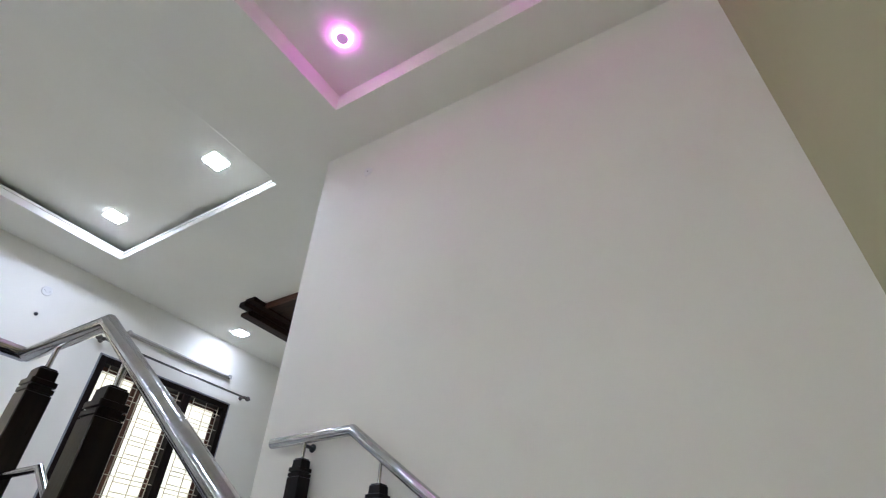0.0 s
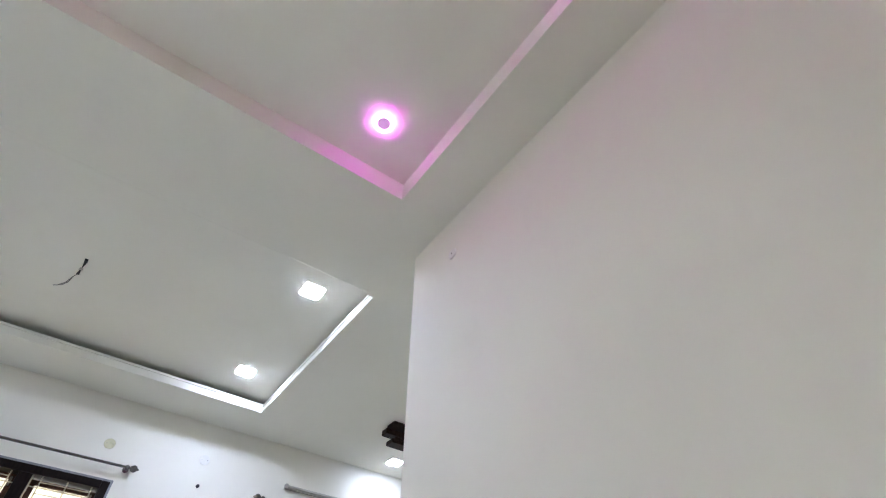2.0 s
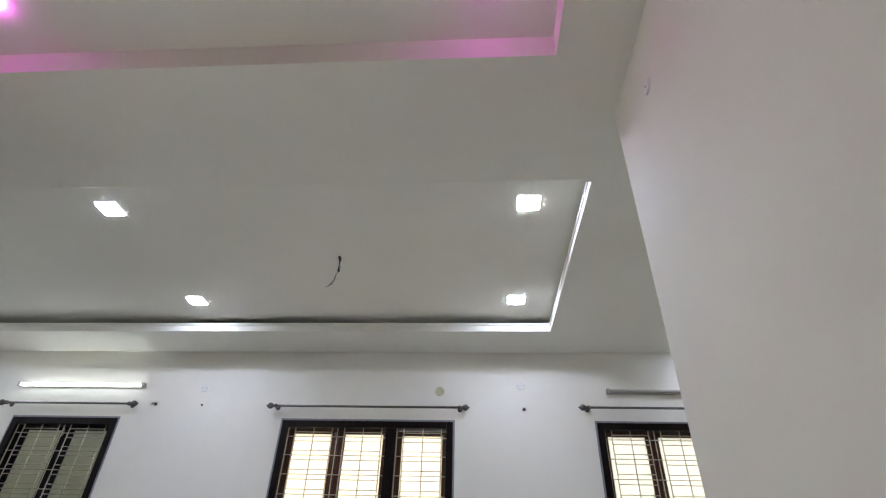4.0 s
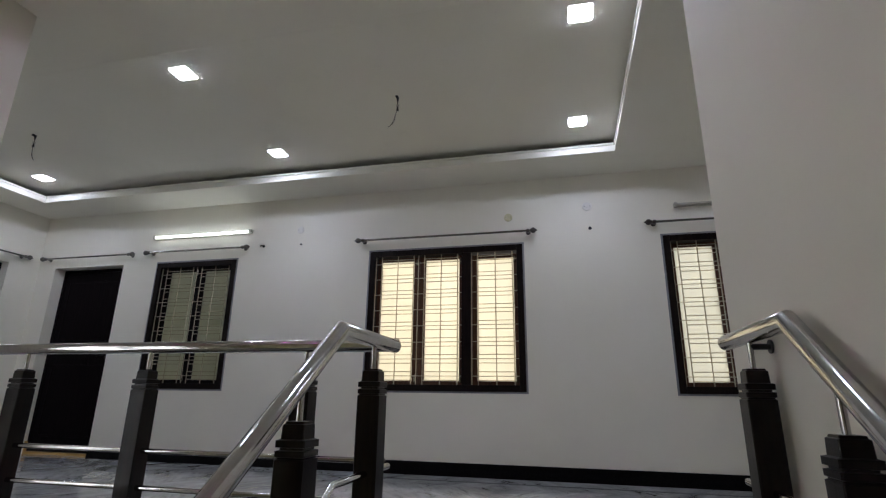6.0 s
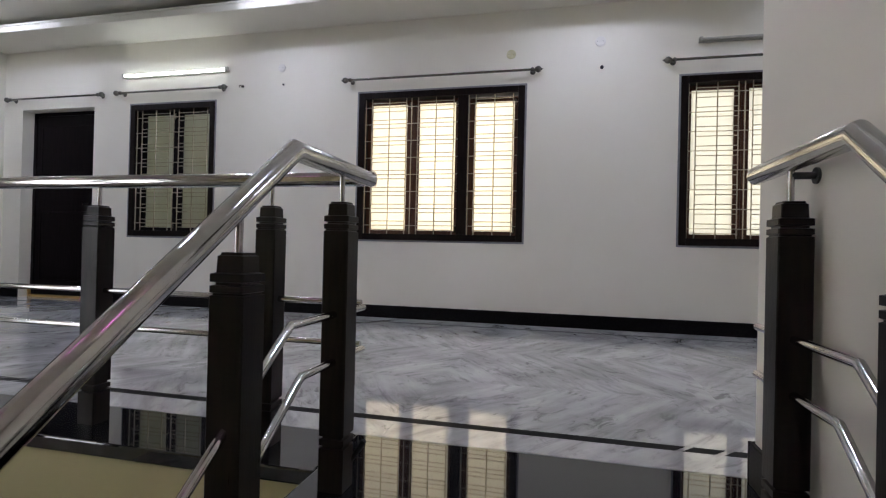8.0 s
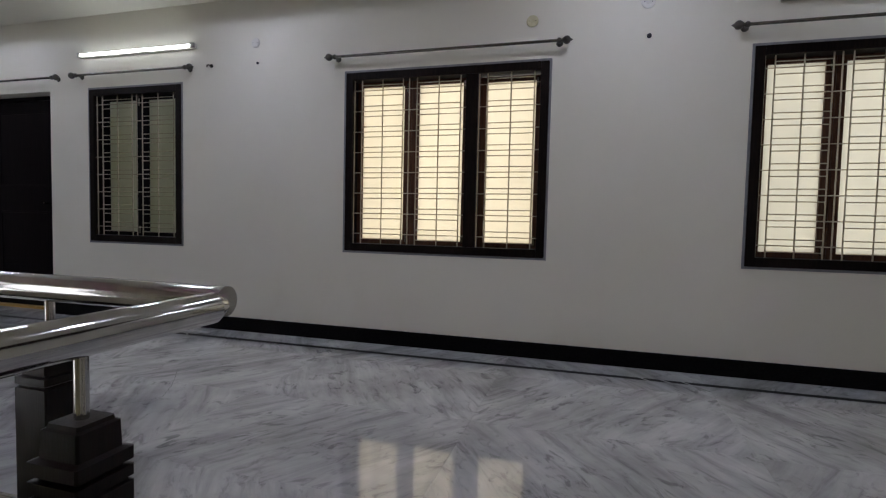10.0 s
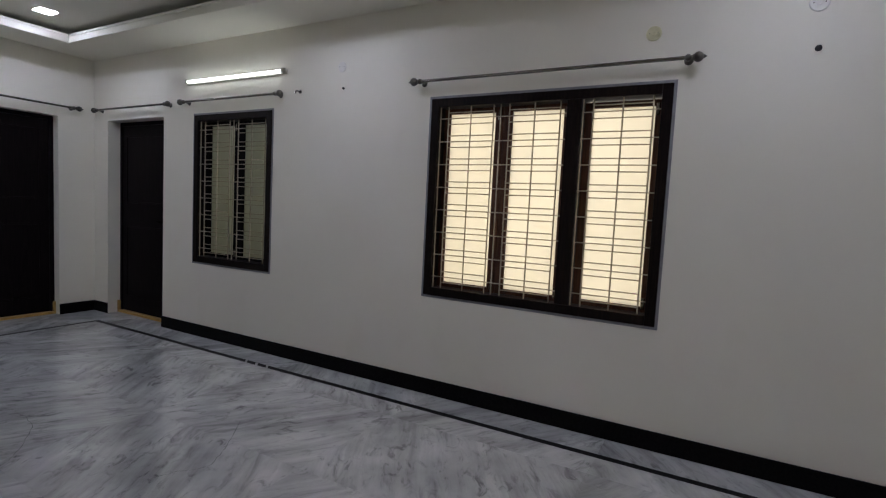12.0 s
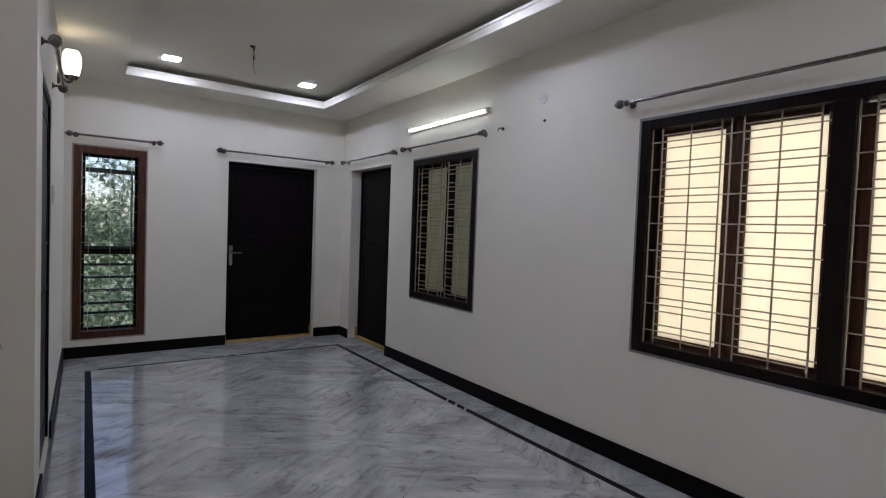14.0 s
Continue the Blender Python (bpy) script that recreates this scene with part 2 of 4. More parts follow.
# ---- mesh helpers ----
def box(bm, x0, x1, y0, y1, z0, z1, bevel=0.0):
    x0, x1, y0, y1, z0, z1 = min(x0, x1), max(x0, x1), min(y0, y1), max(y0, y1), min(z0, z1), max(z0, z1)
    made = bmesh.ops.create_cube(bm, size=1.0)["verts"]
    for v in made:
        v.co = Vector(((x0 + x1) / 2 + v.co.x * (x1 - x0), (y0 + y1) / 2 + v.co.y * (y1 - y0), (z0 + z1) / 2 + v.co.z * (z1 - z0)))
    if bevel:
        edges = list({e for v in made for e in v.link_edges})
        bmesh.ops.bevel(bm, geom=edges, offset=bevel, segments=2, affect="EDGES", profile=0.6)
    return bm


def boxed(x0, x1, y0, y1, z0, z1, bevel=0.0):
    return box(bmesh.new(), x0, x1, y0, y1, z0, z1, bevel)


def rod(bm, a, b, radius, radius_b=None, sides=20, caps=True):
    a, b = Vector(a), Vector(b)
    way = b - a
    m = Matrix.Translation((a + b) / 2) @ way.to_track_quat("Z", "Y").to_matrix().to_4x4()
    bmesh.ops.create_cone(bm, cap_ends=caps, segments=sides, radius1=radius, radius2=radius if radius_b is None else radius_b, depth=way.length, matrix=m)
    return bm


def ball(bm, at, radius, squash=(1, 1, 1), u=16, v=10):
    bmesh.ops.create_uvsphere(bm, u_segments=u, v_segments=v, radius=radius, matrix=Matrix.Translation(at) @ Matrix.Diagonal((*squash, 1)))
    return bm


def tube(points, radius, sides=20):
    """A bent tube with mitred bends and closed ends, through the given corners."""
    bm, rings, pts = bmesh.new(), [], [Vector(p) for p in points]
    for i, p in enumerate(pts):
        before = (p - pts[i - 1]).normalized() if i else None
        after = (pts[i + 1] - p).normalized() if i + 1 < len(pts) else None
        way = (before or after) if before is None or after is None else (before + after).normalized()
        side = way.cross(Vector((0, 0, 1)) if abs(way.z) < 0.9 else Vector((1, 0, 0))).normalized()
        up = side.cross(way)
        grow = 1.0 if before is None or after is None else 1.0 / max(0.3, way.dot(after))
        flat = Vector((0, 0, 0)) if before is None or after is None else (after - before)
        ring = []
        for k in range(sides):
            a = 2 * math.pi * k / sides
            off = side * math.cos(a) * radius + up * math.sin(a) * radius
            if flat.length > 1e-6:
                f = flat.normalized()
                off += f * off.dot(f) * (grow - 1.0)
            ring.append(bm.verts.new(p + off))
        rings.append(ring)
    for r, s in zip(rings, rings[1:]):
        for k in range(sides):
            bm.faces.new((r[k], r[(k + 1) % sides], s[(k + 1) % sides], s[k]))
    bm.faces.new(rings[0][::-1])
    bm.faces.new(rings[-1])
    return bm


def mesh_of(name, bm, material, smooth=False):
    bmesh.ops.recalc_face_normals(bm, faces=bm.faces[:])
    me = bpy.data.meshes.new(name)
    bm.to_mesh(me)
    bm.free()
    me.materials.append(material)
    if smooth:
        me.shade_smooth()
        me.set_sharp_from_angle(angle=radians(38))
    return me


def part(name, bm, material, parent=None, label="", smooth=False):
    ob = new(name, mesh_of(name, bm, material, smooth))
    ob.parent = parent
    return tagged(ob, label)


def shared(name, me, parent, at, label=""):
    ob = new(name, me)
    ob.parent, ob.location = parent, at
    return tagged(ob, label)


def thing(name, label, category, at=(0, 0, 0), group="", kind=""):
    ob = new(name)
    ob.empty_display_size = 0.1
    ob.location = at
    return tagged(ob, label, category, group, kind)


def setting(name, bm, material, label, category):
    return tagged(part(name, bm, material), label, category, kind="structure")


# ---- large structure ----
def wall_with_holes(axis, face, back, u0, u1, z0, z1, holes):
    """A wall whose face lies at one x (axis "x") or y, cut by openings (u0, u1, z0, z1)."""
    bm = bmesh.new()
    us = sorted({u0, u1, *(h[0] for h in holes), *(h[1] for h in holes)})
    zs = sorted({z0, z1, *(h[2] for h in holes), *(h[3] for h in holes)})
    for a, b in zip(us, us[1:]):
        for c, d in zip(zs, zs[1:]):
            if any(h[0] <= (a + b) / 2 <= h[1] and h[2] <= (c + d) / 2 <= h[3] for h in holes):
                continue
            if axis == "x":
                box(bm, face, back, a, b, c, d)
            else:
                box(bm, a, b, face, back, c, d)
    bmesh.ops.remove_doubles(bm, verts=bm.verts[:], dist=1e-5)
    bm.verts.index_update()
    seen = {}
    for f in bm.faces:
        seen.setdefault(frozenset(v.index for v in f.verts), []).append(f)
    bmesh.ops.delete(bm, geom=[f for fs in seen.values() if len(fs) > 1 for f in fs], context="FACES")
    return bm


BIG, RIGHT, SMALL = (4.342, 5.936, 0.690, 2.107), (7.175, 8.660, 0.690, 2.115), (1.733, 2.797, 0.685, 2.108)
TALL = (2.211, 2.861, 0.160, 2.119)
DOOR_SIDE, DOOR_END, DOOR_WELL = (0.265, 1.264, FLOOR_Z - 0.02, 2.10), (0.355, 1.410, FLOOR_Z - 0.02, 2.10), (2.20, 3.02, FLOOR_Z - 0.02, 2.10)

setting("wall_west", wall_with_holes("x", 0.0, -0.22, -0.22, HALL_Y + 0.2, -0.1, TOP + 0.1, [BIG, RIGHT, SMALL, DOOR_SIDE]), WHITE, "white painted plaster wall with windows and a door", "wall")
setting("wall_south", wall_with_holes("y", 0.0, -0.22, 0.0, HALL_X + 0.2, -0.1, TOP + 0.1, [TALL, DOOR_END]), WHITE, "white painted plaster end wall with a tall window", "wall")
setting("wall_east", wall_with_holes("x", HALL_X, HALL_X + 0.2, 0.0, WELL_Y0, -0.1, TOP + 0.1, [DOOR_WELL]), WHITE, "white painted plaster wall with a door and lamp", "wall")
# Opening made up in an unseen stretch of wall, to let fill light in.
FILL_OPENING = (3.75, 4.95, -0.10, 1.50)
setting("wall_well_south", wall_with_holes("y", WELL_Y0, WELL_Y0 - 0.2, HALL_X + 0.2, WELL_X, -3.0, TOP + 0.1, [FILL_OPENING]), WHITE, "white painted stairwell wall", "wall")
setting("wall_well_north", boxed(END_X, WELL_X + 0.2, WELL_Y1, WELL_Y1 + 0.18, -3.0, TOP + 0.1, 0.004), WHITE, "tall white painted stairwell wall beside the stairs", "wall")
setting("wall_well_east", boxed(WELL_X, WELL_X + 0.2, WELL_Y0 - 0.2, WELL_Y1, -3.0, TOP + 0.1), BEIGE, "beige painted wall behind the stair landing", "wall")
setting("wall_hall_east", boxed(END_X, HALL_X + 0.2, WELL_Y1 + 0.18, HALL_Y, -0.1, TOP + 0.1), WHITE, "white painted hall wall", "wall")
setting("wall_north", boxed(0.0, HALL_X + 0.2, HALL_Y, HALL_Y + 0.2, -0.1, TOP + 0.1), WHITE, "white painted end wall", "wall")
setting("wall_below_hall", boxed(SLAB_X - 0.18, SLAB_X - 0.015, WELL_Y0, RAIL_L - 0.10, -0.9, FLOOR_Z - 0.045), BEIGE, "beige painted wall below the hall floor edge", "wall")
# Out of view; kept white to bounce light up the well.
setting("wall_below_closing", boxed(2.0, 2.1, WELL_Y0, WELL_Y1, -3.0, -0.2), WHITE, "plain wall closing the lower stairs", "wall")

# the false ceiling: a lowered sheet with two trays, each with a lip and a dark cove behind it
HALL_TRAY, WELL_TRAY = (0.472, 2.455, 0.475, 6.798), (3.280, 5.08, 3.72, 6.492)
bm = bmesh.new()
xs = sorted({-0.1, WELL_X + 0.1, HALL_TRAY[0], HALL_TRAY[1], WELL_TRAY[0], WELL_TRAY[1]})
ys = sorted({-0.1, HALL_Y + 0.1, HALL_TRAY[2], HALL_TRAY[3], WELL_TRAY[2], WELL_TRAY[3]})
for a, b in zip(xs, xs[1:]):
    for c, d in zip(ys, ys[1:]):
        if not any(t[0] <= (a + b) / 2 <= t[1] and t[2] <= (c + d) / 2 <= t[3] for t in (HALL_TRAY, WELL_TRAY)):
            box(bm, a, b, c, d, CEIL, CEIL + 0.02)
for (a, b, c, d), lip, bead in ((HALL_TRAY, 0.080, 1), (WELL_TRAY, 0.1375, 0)):
    for x0, x1, y0, y1 in ((a - 0.02, a + 0.002, c - 0.02, d + 0.02), (b - 0.002, b + 0.02, c - 0.02, d + 0.02), (a + 0.002, b - 0.002, c - 0.02, c + 0.002), (a + 0.002, b - 0.002, d - 0.002, d + 0.02)):
        box(bm, x0, x1, y0, y1, CEIL - 0.001, CEIL + lip)
    if bead:
        for x0, x1, y0, y1 in ((a, a + 0.007, c, d), (b - 0.007, b, c, d), (a, b, c, c + 0.007), (a, b, d - 0.007, d)):
            box(bm, x0, x1, y0, y1, CEIL + 0.001, CEIL + 0.016)
        for x0, x1, y0, y1 in ((a, a + 0.010, c, d), (b - 0.010, b, c, d), (a, b, c, c + 0.010), (a, b, d - 0.010, d)):
            box(bm, x0, x1, y0, y1, CEIL + lip - 0.02, CEIL + lip)
box(bm, -0.1, WELL_X + 0.1, -0.1, HALL_Y + 0.1, TOP, TOP + 0.05)
setting("ceiling", bm, CEILING, "off-white false ceiling with two recessed trays", "ceiling")

# floors: the marble slabs follow at the end
floor = setting("floor", boxed(0.0, SLAB_X - 0.18, -0.2, HALL_Y, -0.18, -0.021), GREY_TRIM, "polished grey-veined white marble floor with black inlay lines", "floor")
floor.location.z = FLOOR_Z
# Landing and floor below are unseen; pale marble is picked to bounce light.
setting("floor_landing", boxed(LANDING_X, WELL_X, WELL_Y0, WELL_Y1, LANDING_Z - 0.15, LANDING_Z, 0.006), MARBLE, "unseen stair landing in pale veined marble picked to bounce light", "landing")
setting("floor_below", boxed(2.0, WELL_X, WELL_Y0, WELL_Y1, -3.1, -3.0), MARBLE, "unseen floor of the storey below in marble picked to bounce light", "floor")


def baseboard(bm, x0, x1, y0, y1):
    return box(bm, x0, x1, y0, y1, FLOOR_Z, SKIRT_TOP, 0.003)


T = 0.014
for x0, x1, y0, y1 in ((0, T, 0, DOOR_SIDE[0]), (0, T, DOOR_SIDE[1], HALL_Y), (T, DOOR_END[0], 0, T), (DOOR_END[1], HALL_X, 0, T),
                       (HALL_X - T, HALL_X, T, DOOR_WELL[0]), (HALL_X - T, HALL_X, DOOR_WELL[1], WELL_Y0),
                       (END_X - T, END_X, WELL_Y1 - T, HALL_Y), (END_X, 3.40, WELL_Y1 - T, WELL_Y1)):
    setting("baseboard", baseboard(bmesh.new(), x0, x1, y0, y1), SKIRT, "black polished granite skirting along the wall", "skirting")

# ---- stairs ----
stairs = thing("staircase", "black granite stairs rising to the hall floor", "stairs", (TREAD_X, 6.2, LANDING_Z), kind="structure")
stairs_at = Vector(stairs.location)


def local(bm, ob):
    bmesh.ops.translate(bm, vec=-Vector(ob.location), verts=bm.verts)
    return bm


FLIGHT_Y0, DEPTH = RAIL_L - 0.10, (LANDING_X - TREAD_X) / 4
for i in range(4):
    z, x0 = FLOOR_Z - RISE * (i + 1), TREAD_X + DEPTH * i
    part("tread", local(boxed(x0 - 0.01, x0 + DEPTH + 0.015, FLIGHT_Y0, WELL_Y1, z - 0.03, z, 0.006), stairs), GRANITE, stairs)
    part("riser", local(boxed(x0 - 0.02, x0, FLIGHT_Y0, WELL_Y1, z, z + RISE - 0.03), stairs), GRANITE, stairs)
part("riser", local(boxed(LANDING_X - 0.02, LANDING_X, FLIGHT_Y0, WELL_Y1, LANDING_Z, LANDING_Z + RISE - 0.03), stairs), GRANITE, stairs)
bm = bmesh.new()
for i in range(4):
    box(bm, TREAD_X + DEPTH * i - 0.02, TREAD_X + DEPTH * (i + 1) - 0.02, FLIGHT_Y0 + 0.01, WELL_Y1, FLOOR_Z - RISE * (i + 1) - 0.2, FLOOR_Z - RISE * (i + 1) - 0.03)
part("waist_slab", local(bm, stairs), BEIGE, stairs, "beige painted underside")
lower = thing("staircase", "black granite stairs going down below the hall", "stairs", (LANDING_X, 5.0, -2.0), kind="structure")
for i in range(8):
    z, x1 = LANDING_Z - RISE * (i + 1), LANDING_X - 0.25 * i
    part("tread", local(boxed(x1 - 0.265, x1 + 0.01, 4.50, FLIGHT_Y0 - 0.02, z - 0.2, z, 0.006), lower), GRANITE, lower)

# the hall's granite edge: one strip along the well and the top tread between the newels
setting("coping", boxed(COPING_X, SLAB_X, WELL_Y0, FLIGHT_Y0, FLOOR_Z - 0.045, FLOOR_Z, 0.006), GRANITE, "polished black granite edge of the hall floor", "coping")
setting("coping", boxed(COPING_X, TREAD_X + 0.012, FLIGHT_Y0 + 0.001, WELL_Y1, FLOOR_Z - 0.045, FLOOR_Z, 0.006), GRANITE, "polished black granite top tread of the stairs", "coping")
setting("floor_edge_beam", boxed(COPING_X, TREAD_X - 0.01, FLIGHT_Y0 + 0.01, WELL_Y1, -0.22, FLOOR_Z - 0.05), BEIGE, "beige painted floor edge below the top tread", "beam")


# ---- railings ----
def post_mesh(height):
    """A square turned-look post: body, two grooves near the top and the foot, stepped cap."""
    bm, h, w, c, g = bmesh.new(), height, 0.0345, 0.0025, 0.007
    outline = [(0, w), (0.110, w), (0.112, w - g), (0.117, w - g), (0.119, w), (0.134, w), (0.136, w - g), (0.141, w - g), (0.143, w),
               (h - 0.077, w), (h - 0.075, w - 0.004), (h - 0.0725, w - 0.004), (h - 0.0705, w), (h - 0.059, w), (h - 0.0575, w - g), (h - 0.0535, w - g),
               (h - 0.052, w), (h - 0.038, w), (h - 0.0355, w - 0.0075), (h - 0.0065, w - 0.0085), (h - 0.0045, w - 0.012), (h, w - 0.013)]
    rings = []
    for z, q in outline:
        corners = ((q - c, -q), (q, -q + c), (q, q - c), (q - c, q), (-q + c, q), (-q, q - c), (-q, -q + c), (-q + c, -q))
        rings.append([bm.verts.new((x, y, z)) for x, y in corners])
    for p, q in zip(rings, rings[1:]):
        for k in range(8):
            bm.faces.new((p[k], p[(k + 1) % 8], q[(k + 1) % 8], q[k]))
    bm.faces.new(rings[0][::-1])
    bm.faces.new(rings[-1])
    return mesh_of("post", bm, POST_WOOD)


def railing(label, rail, posts, bars, ends=()):
    """Rail: corners of the handrail. Posts: (x, y, foot, top). Bars: corner lists."""
    x, y, z, _ = posts[0]
    ob = thing("stair_railing", label, "railing", (x, y, z), group="railings of the stairwell")
    part("handrail", local(tube(rail, 0.0225, 28), ob), STEEL, ob, "shiny round stainless steel handrail", True)
    for px, py, z0, z1 in posts:
        shared("post", post_mesh(z1 - z0), ob, Vector((px, py, z0)) - ob.location, "black-brown stained wooden post with grooved top")
        pin = rod(bmesh.new(), (px, py, z1 - 0.004), (px, py, z1 + 0.075), 0.0072, sides=14)
        part("pin", local(pin, ob), STEEL, ob, smooth=True)
    for corners in bars:
        part("bar", local(tube(corners, 0.0095, 14), ob), STEEL, ob, smooth=True)
    return ob


SLOPE = 0.725


def tread_at(x):
    return FLOOR_Z - RISE * (1 + int((x - TREAD_X - 0.016) / DEPTH))


# each side: y, handrail height, its level end, its bend, two upper posts, bars (height, bend)
SIDES = (("stainless steel stair railing on dark wooden posts", RAIL_L, 0.816, 3.086, 3.528, 3.280, 3.713, ((0.436, 3.526), (0.314, 3.475))),
         ("stainless steel stair railing beside the white wall", RAIL_R, 0.818, 3.068, 3.535, 3.275, 3.700, ((0.436, 3.552), (0.318, 3.492))))
for label, y, z, end, bend, first, second, levels in SIDES:
    foot = 4.52

    def below(x):
        return z - SLOPE * (x - bend)

    posts = [(first, y, FLOOR_Z, z - 0.088), (second, y, tread_at(second), below(second) - (0.104 if y == RAIL_R else 0.088)), (4.40, y, tread_at(4.40), below(4.40) - 0.092)]
    rail = [(end, y, z), (bend, y, z), (foot, y, below(foot))]
    bars = [[(end + 0.03, y, h), (b, y, h), (4.37, y, h - SLOPE * (4.37 - b))] for h, b in levels]
    ob = railing(label, rail, posts, bars)
    if y == RAIL_R:
        for px, pz in ((first, 0.787), (4.40, below(4.40) - 0.05)):
            arm = rod(bmesh.new(), (px, y, pz), (px, WELL_Y1 - 0.004, pz), 0.008, sides=12)
            rod(arm, (px, WELL_Y1 - 0.006, pz), (px, WELL_Y1 - 0.001, pz), 0.018, sides=18)
            part("wall_bracket", local(arm, ob), BLACK_PLASTIC, ob, "dark bracket fixed to the wall", True)
    else:
        cap = rod(bmesh.new(), (end - 0.0235, y, z), (end - 0.0005, y, z), 0.012, 0.0222, sides=24)
        part("end_cap", local(cap, ob), STEEL, ob, "domed steel end cap", True)
        clip = rod(bmesh.new(), (3.25, y + 0.030, 0.042), (3.25, y + 0.066, 0.098), 0.0065, 0.0075, sides=12)
        part("foot_clip", local(clip, ob), BLACK_PLASTIC, ob, "small black clip at the post's foot", True)
posts = [(RAIL_H, y, FLOOR_Z, 0.738) for y in (5.368, 4.69, 4.08)]
railing("long stainless steel railing along the hall's edge", [(RAIL_H, RAIL_L + 0.004, RAIL_Z), (RAIL_H, WELL_Y0 + 0.002, RAIL_Z)], posts,
        [[(RAIL_H, RAIL_L - 0.03, z), (RAIL_H, WELL_Y0 + 0.002, z)] for z in (0.442, 0.315)])


# ---- windows ----
def framed(bm, put, u0, u1, z0, z1, w, d0, d1, bevel=0.003):
    """A rectangular ring of bars of width w, from depth d0 to d1."""
    for a, b, c, d in ((u0, u0 + w, z0, z1), (u1 - w, u1, z0, z1), (u0 + w, u1 - w, z0, z0 + w), (u0 + w, u1 - w, z1 - w, z1)):
        put(bm, a, b, c, d, d0, d1, bevel)
    return bm


def on_west(bm, u0, u1, z0, z1, d0, d1, bevel=0.0):
    return box(bm, d0, d1, u0, u1, z0, z1, bevel)


def on_south(bm, u0, u1, z0, z1, d0, d1, bevel=0.0):
    return box(bm, u0, u1, d0, d1, z0, z1, bevel)


BARS = {}


def bar_mesh(length, upright):
    key = (round(length, 3), upright)
    if key not in BARS:
        bm = bmesh.new()
        way = Vector((0, 0, length / 2)) if upright else Vector((0, length / 2, 0))
        rod(bm, -way, way, 0.0050 if upright else 0.0038, sides=6)
        BARS[key] = mesh_of("grille_bar", bm, GRILLE, True)
    return BARS[key]


def grille(ob, u0, u1, z0, z1, depth, base):
    """Upright bars and close triples of level bars, the middle one of each reaching the frame."""
    wide = u1 - u0
    for f in (0.012, 0.15, 0.53, 0.90):
        shared("grille_bar", bar_mesh(z1 - z0, True), ob, Vector((depth, u0 + f * wide, (z0 + z1) / 2)) - base)
    steps = 8
    gap = (z1 - z0) / steps
    for k in range(steps):
        z = z1 - gap * (k + 0.5)
        shared("grille_bar", bar_mesh(wide, False), ob, Vector((depth + 0.006, (u0 + u1) / 2, z)) - base)
        for s in (-0.0395, 0.0395):
            shared("grille_bar", bar_mesh(0.75 * wide, False), ob, Vector((depth + 0.006, u0 + 0.525 * wide, z + s)) - base)


def wooden_window(name, outline, lights, mullions, glass, label, short_top=-1, sash_wood=SASH_WOOD):
    """Lights: the panes' (u0, u1) edges. Mullions: upright frame bars (u0, u1)."""
    u0, u1, z0, z1 = outline
    ob = thing(name, label, "window", (0, u0, z0), kind="structure")
    base = Vector(ob.location)
    trim = framed(bmesh.new(), on_west, u0, u1, z0, z1, 0.016, -0.03, 0.004, 0.0015)
    part("trim", local(trim, ob), GREY_TRIM, ob, "thin grey sealant border")
    frame_bm = framed(bmesh.new(), on_west, u0 + 0.0165, u1 - 0.0165, z0 + 0.0165, z1 - 0.0165, 0.058, -0.15, 0.010, 0.004)
    part("window_frame", local(frame_bm, ob), DARK_WOOD, ob)
    for a, b in mullions:
        part("mullion", local(boxed(-0.15, 0.006, a, b, z0 + 0.0745, z1 - 0.0745, 0.004), ob), DARK_WOOD, ob)
    edges = [u0 + 0.0745, *(v for m in mullions for v in m), u1 - 0.0745]
    bays = list(zip(edges[::2], edges[1::2]))
    for k, (a, b) in enumerate(lights):
        bay = next(v for v in bays if v[0] - 0.01 <= a and b <= v[1] + 0.01)
        inside = [v for v in lights if bay[0] - 0.01 <= v[0] and v[1] <= bay[1] + 0.01]
        i = inside.index((a, b))
        s0 = bay[0] + 0.001 if i == 0 else (inside[i - 1][1] + a) / 2 + 0.001
        s1 = bay[1] - 0.001 if i == len(inside) - 1 else (b + inside[i + 1][0]) / 2 - 0.001
        low, high = z0 + 0.0755, z1 - 0.0755 - (0.008 if k == short_top else 0.0)
        bm = bmesh.new()
        on_west(bm, s0, a, low, high, -0.125, -0.085, 0.003)
        on_west(bm, b, s1, low, high, -0.125, -0.085, 0.003)
        on_west(bm, a, b, low, low + 0.035, -0.125, -0.085, 0.003)
        on_west(bm, a, b, high - 0.035, high, -0.125, -0.085, 0.003)
        sash = part("sash", local(bm, ob), sash_wood, ob, "dark wooden sash")
        pane = part("pane", local(boxed(-0.108, -0.102, a - 0.008, b + 0.008, low + 0.028, high - 0.028), ob), glass, sash, "frosted glass pane")
        catch = box(bmesh.new(), -0.085, -0.070, s1 - 0.035, s1 - 0.015, low + 0.02, low + 0.09, 0.003)
        box(catch, -0.085, -0.070, s1 - 0.035, s1 - 0.015, high - 0.09, high - 0.02, 0.003)
        part("tower_bolt", local(catch, ob), ROD_STEEL, sash, "small steel tower bolts")
    for a, b in bays:
        n = sum(1 for v in lights if a - 0.01 <= v[0] and v[1] <= b + 0.01)
        for i in range(n):
            grille(ob, a + (b - a) * i / n, a + (b - a) * (i + 1) / n, z0 + 0.075, z1 - 0.075, -0.02, base)
    return ob


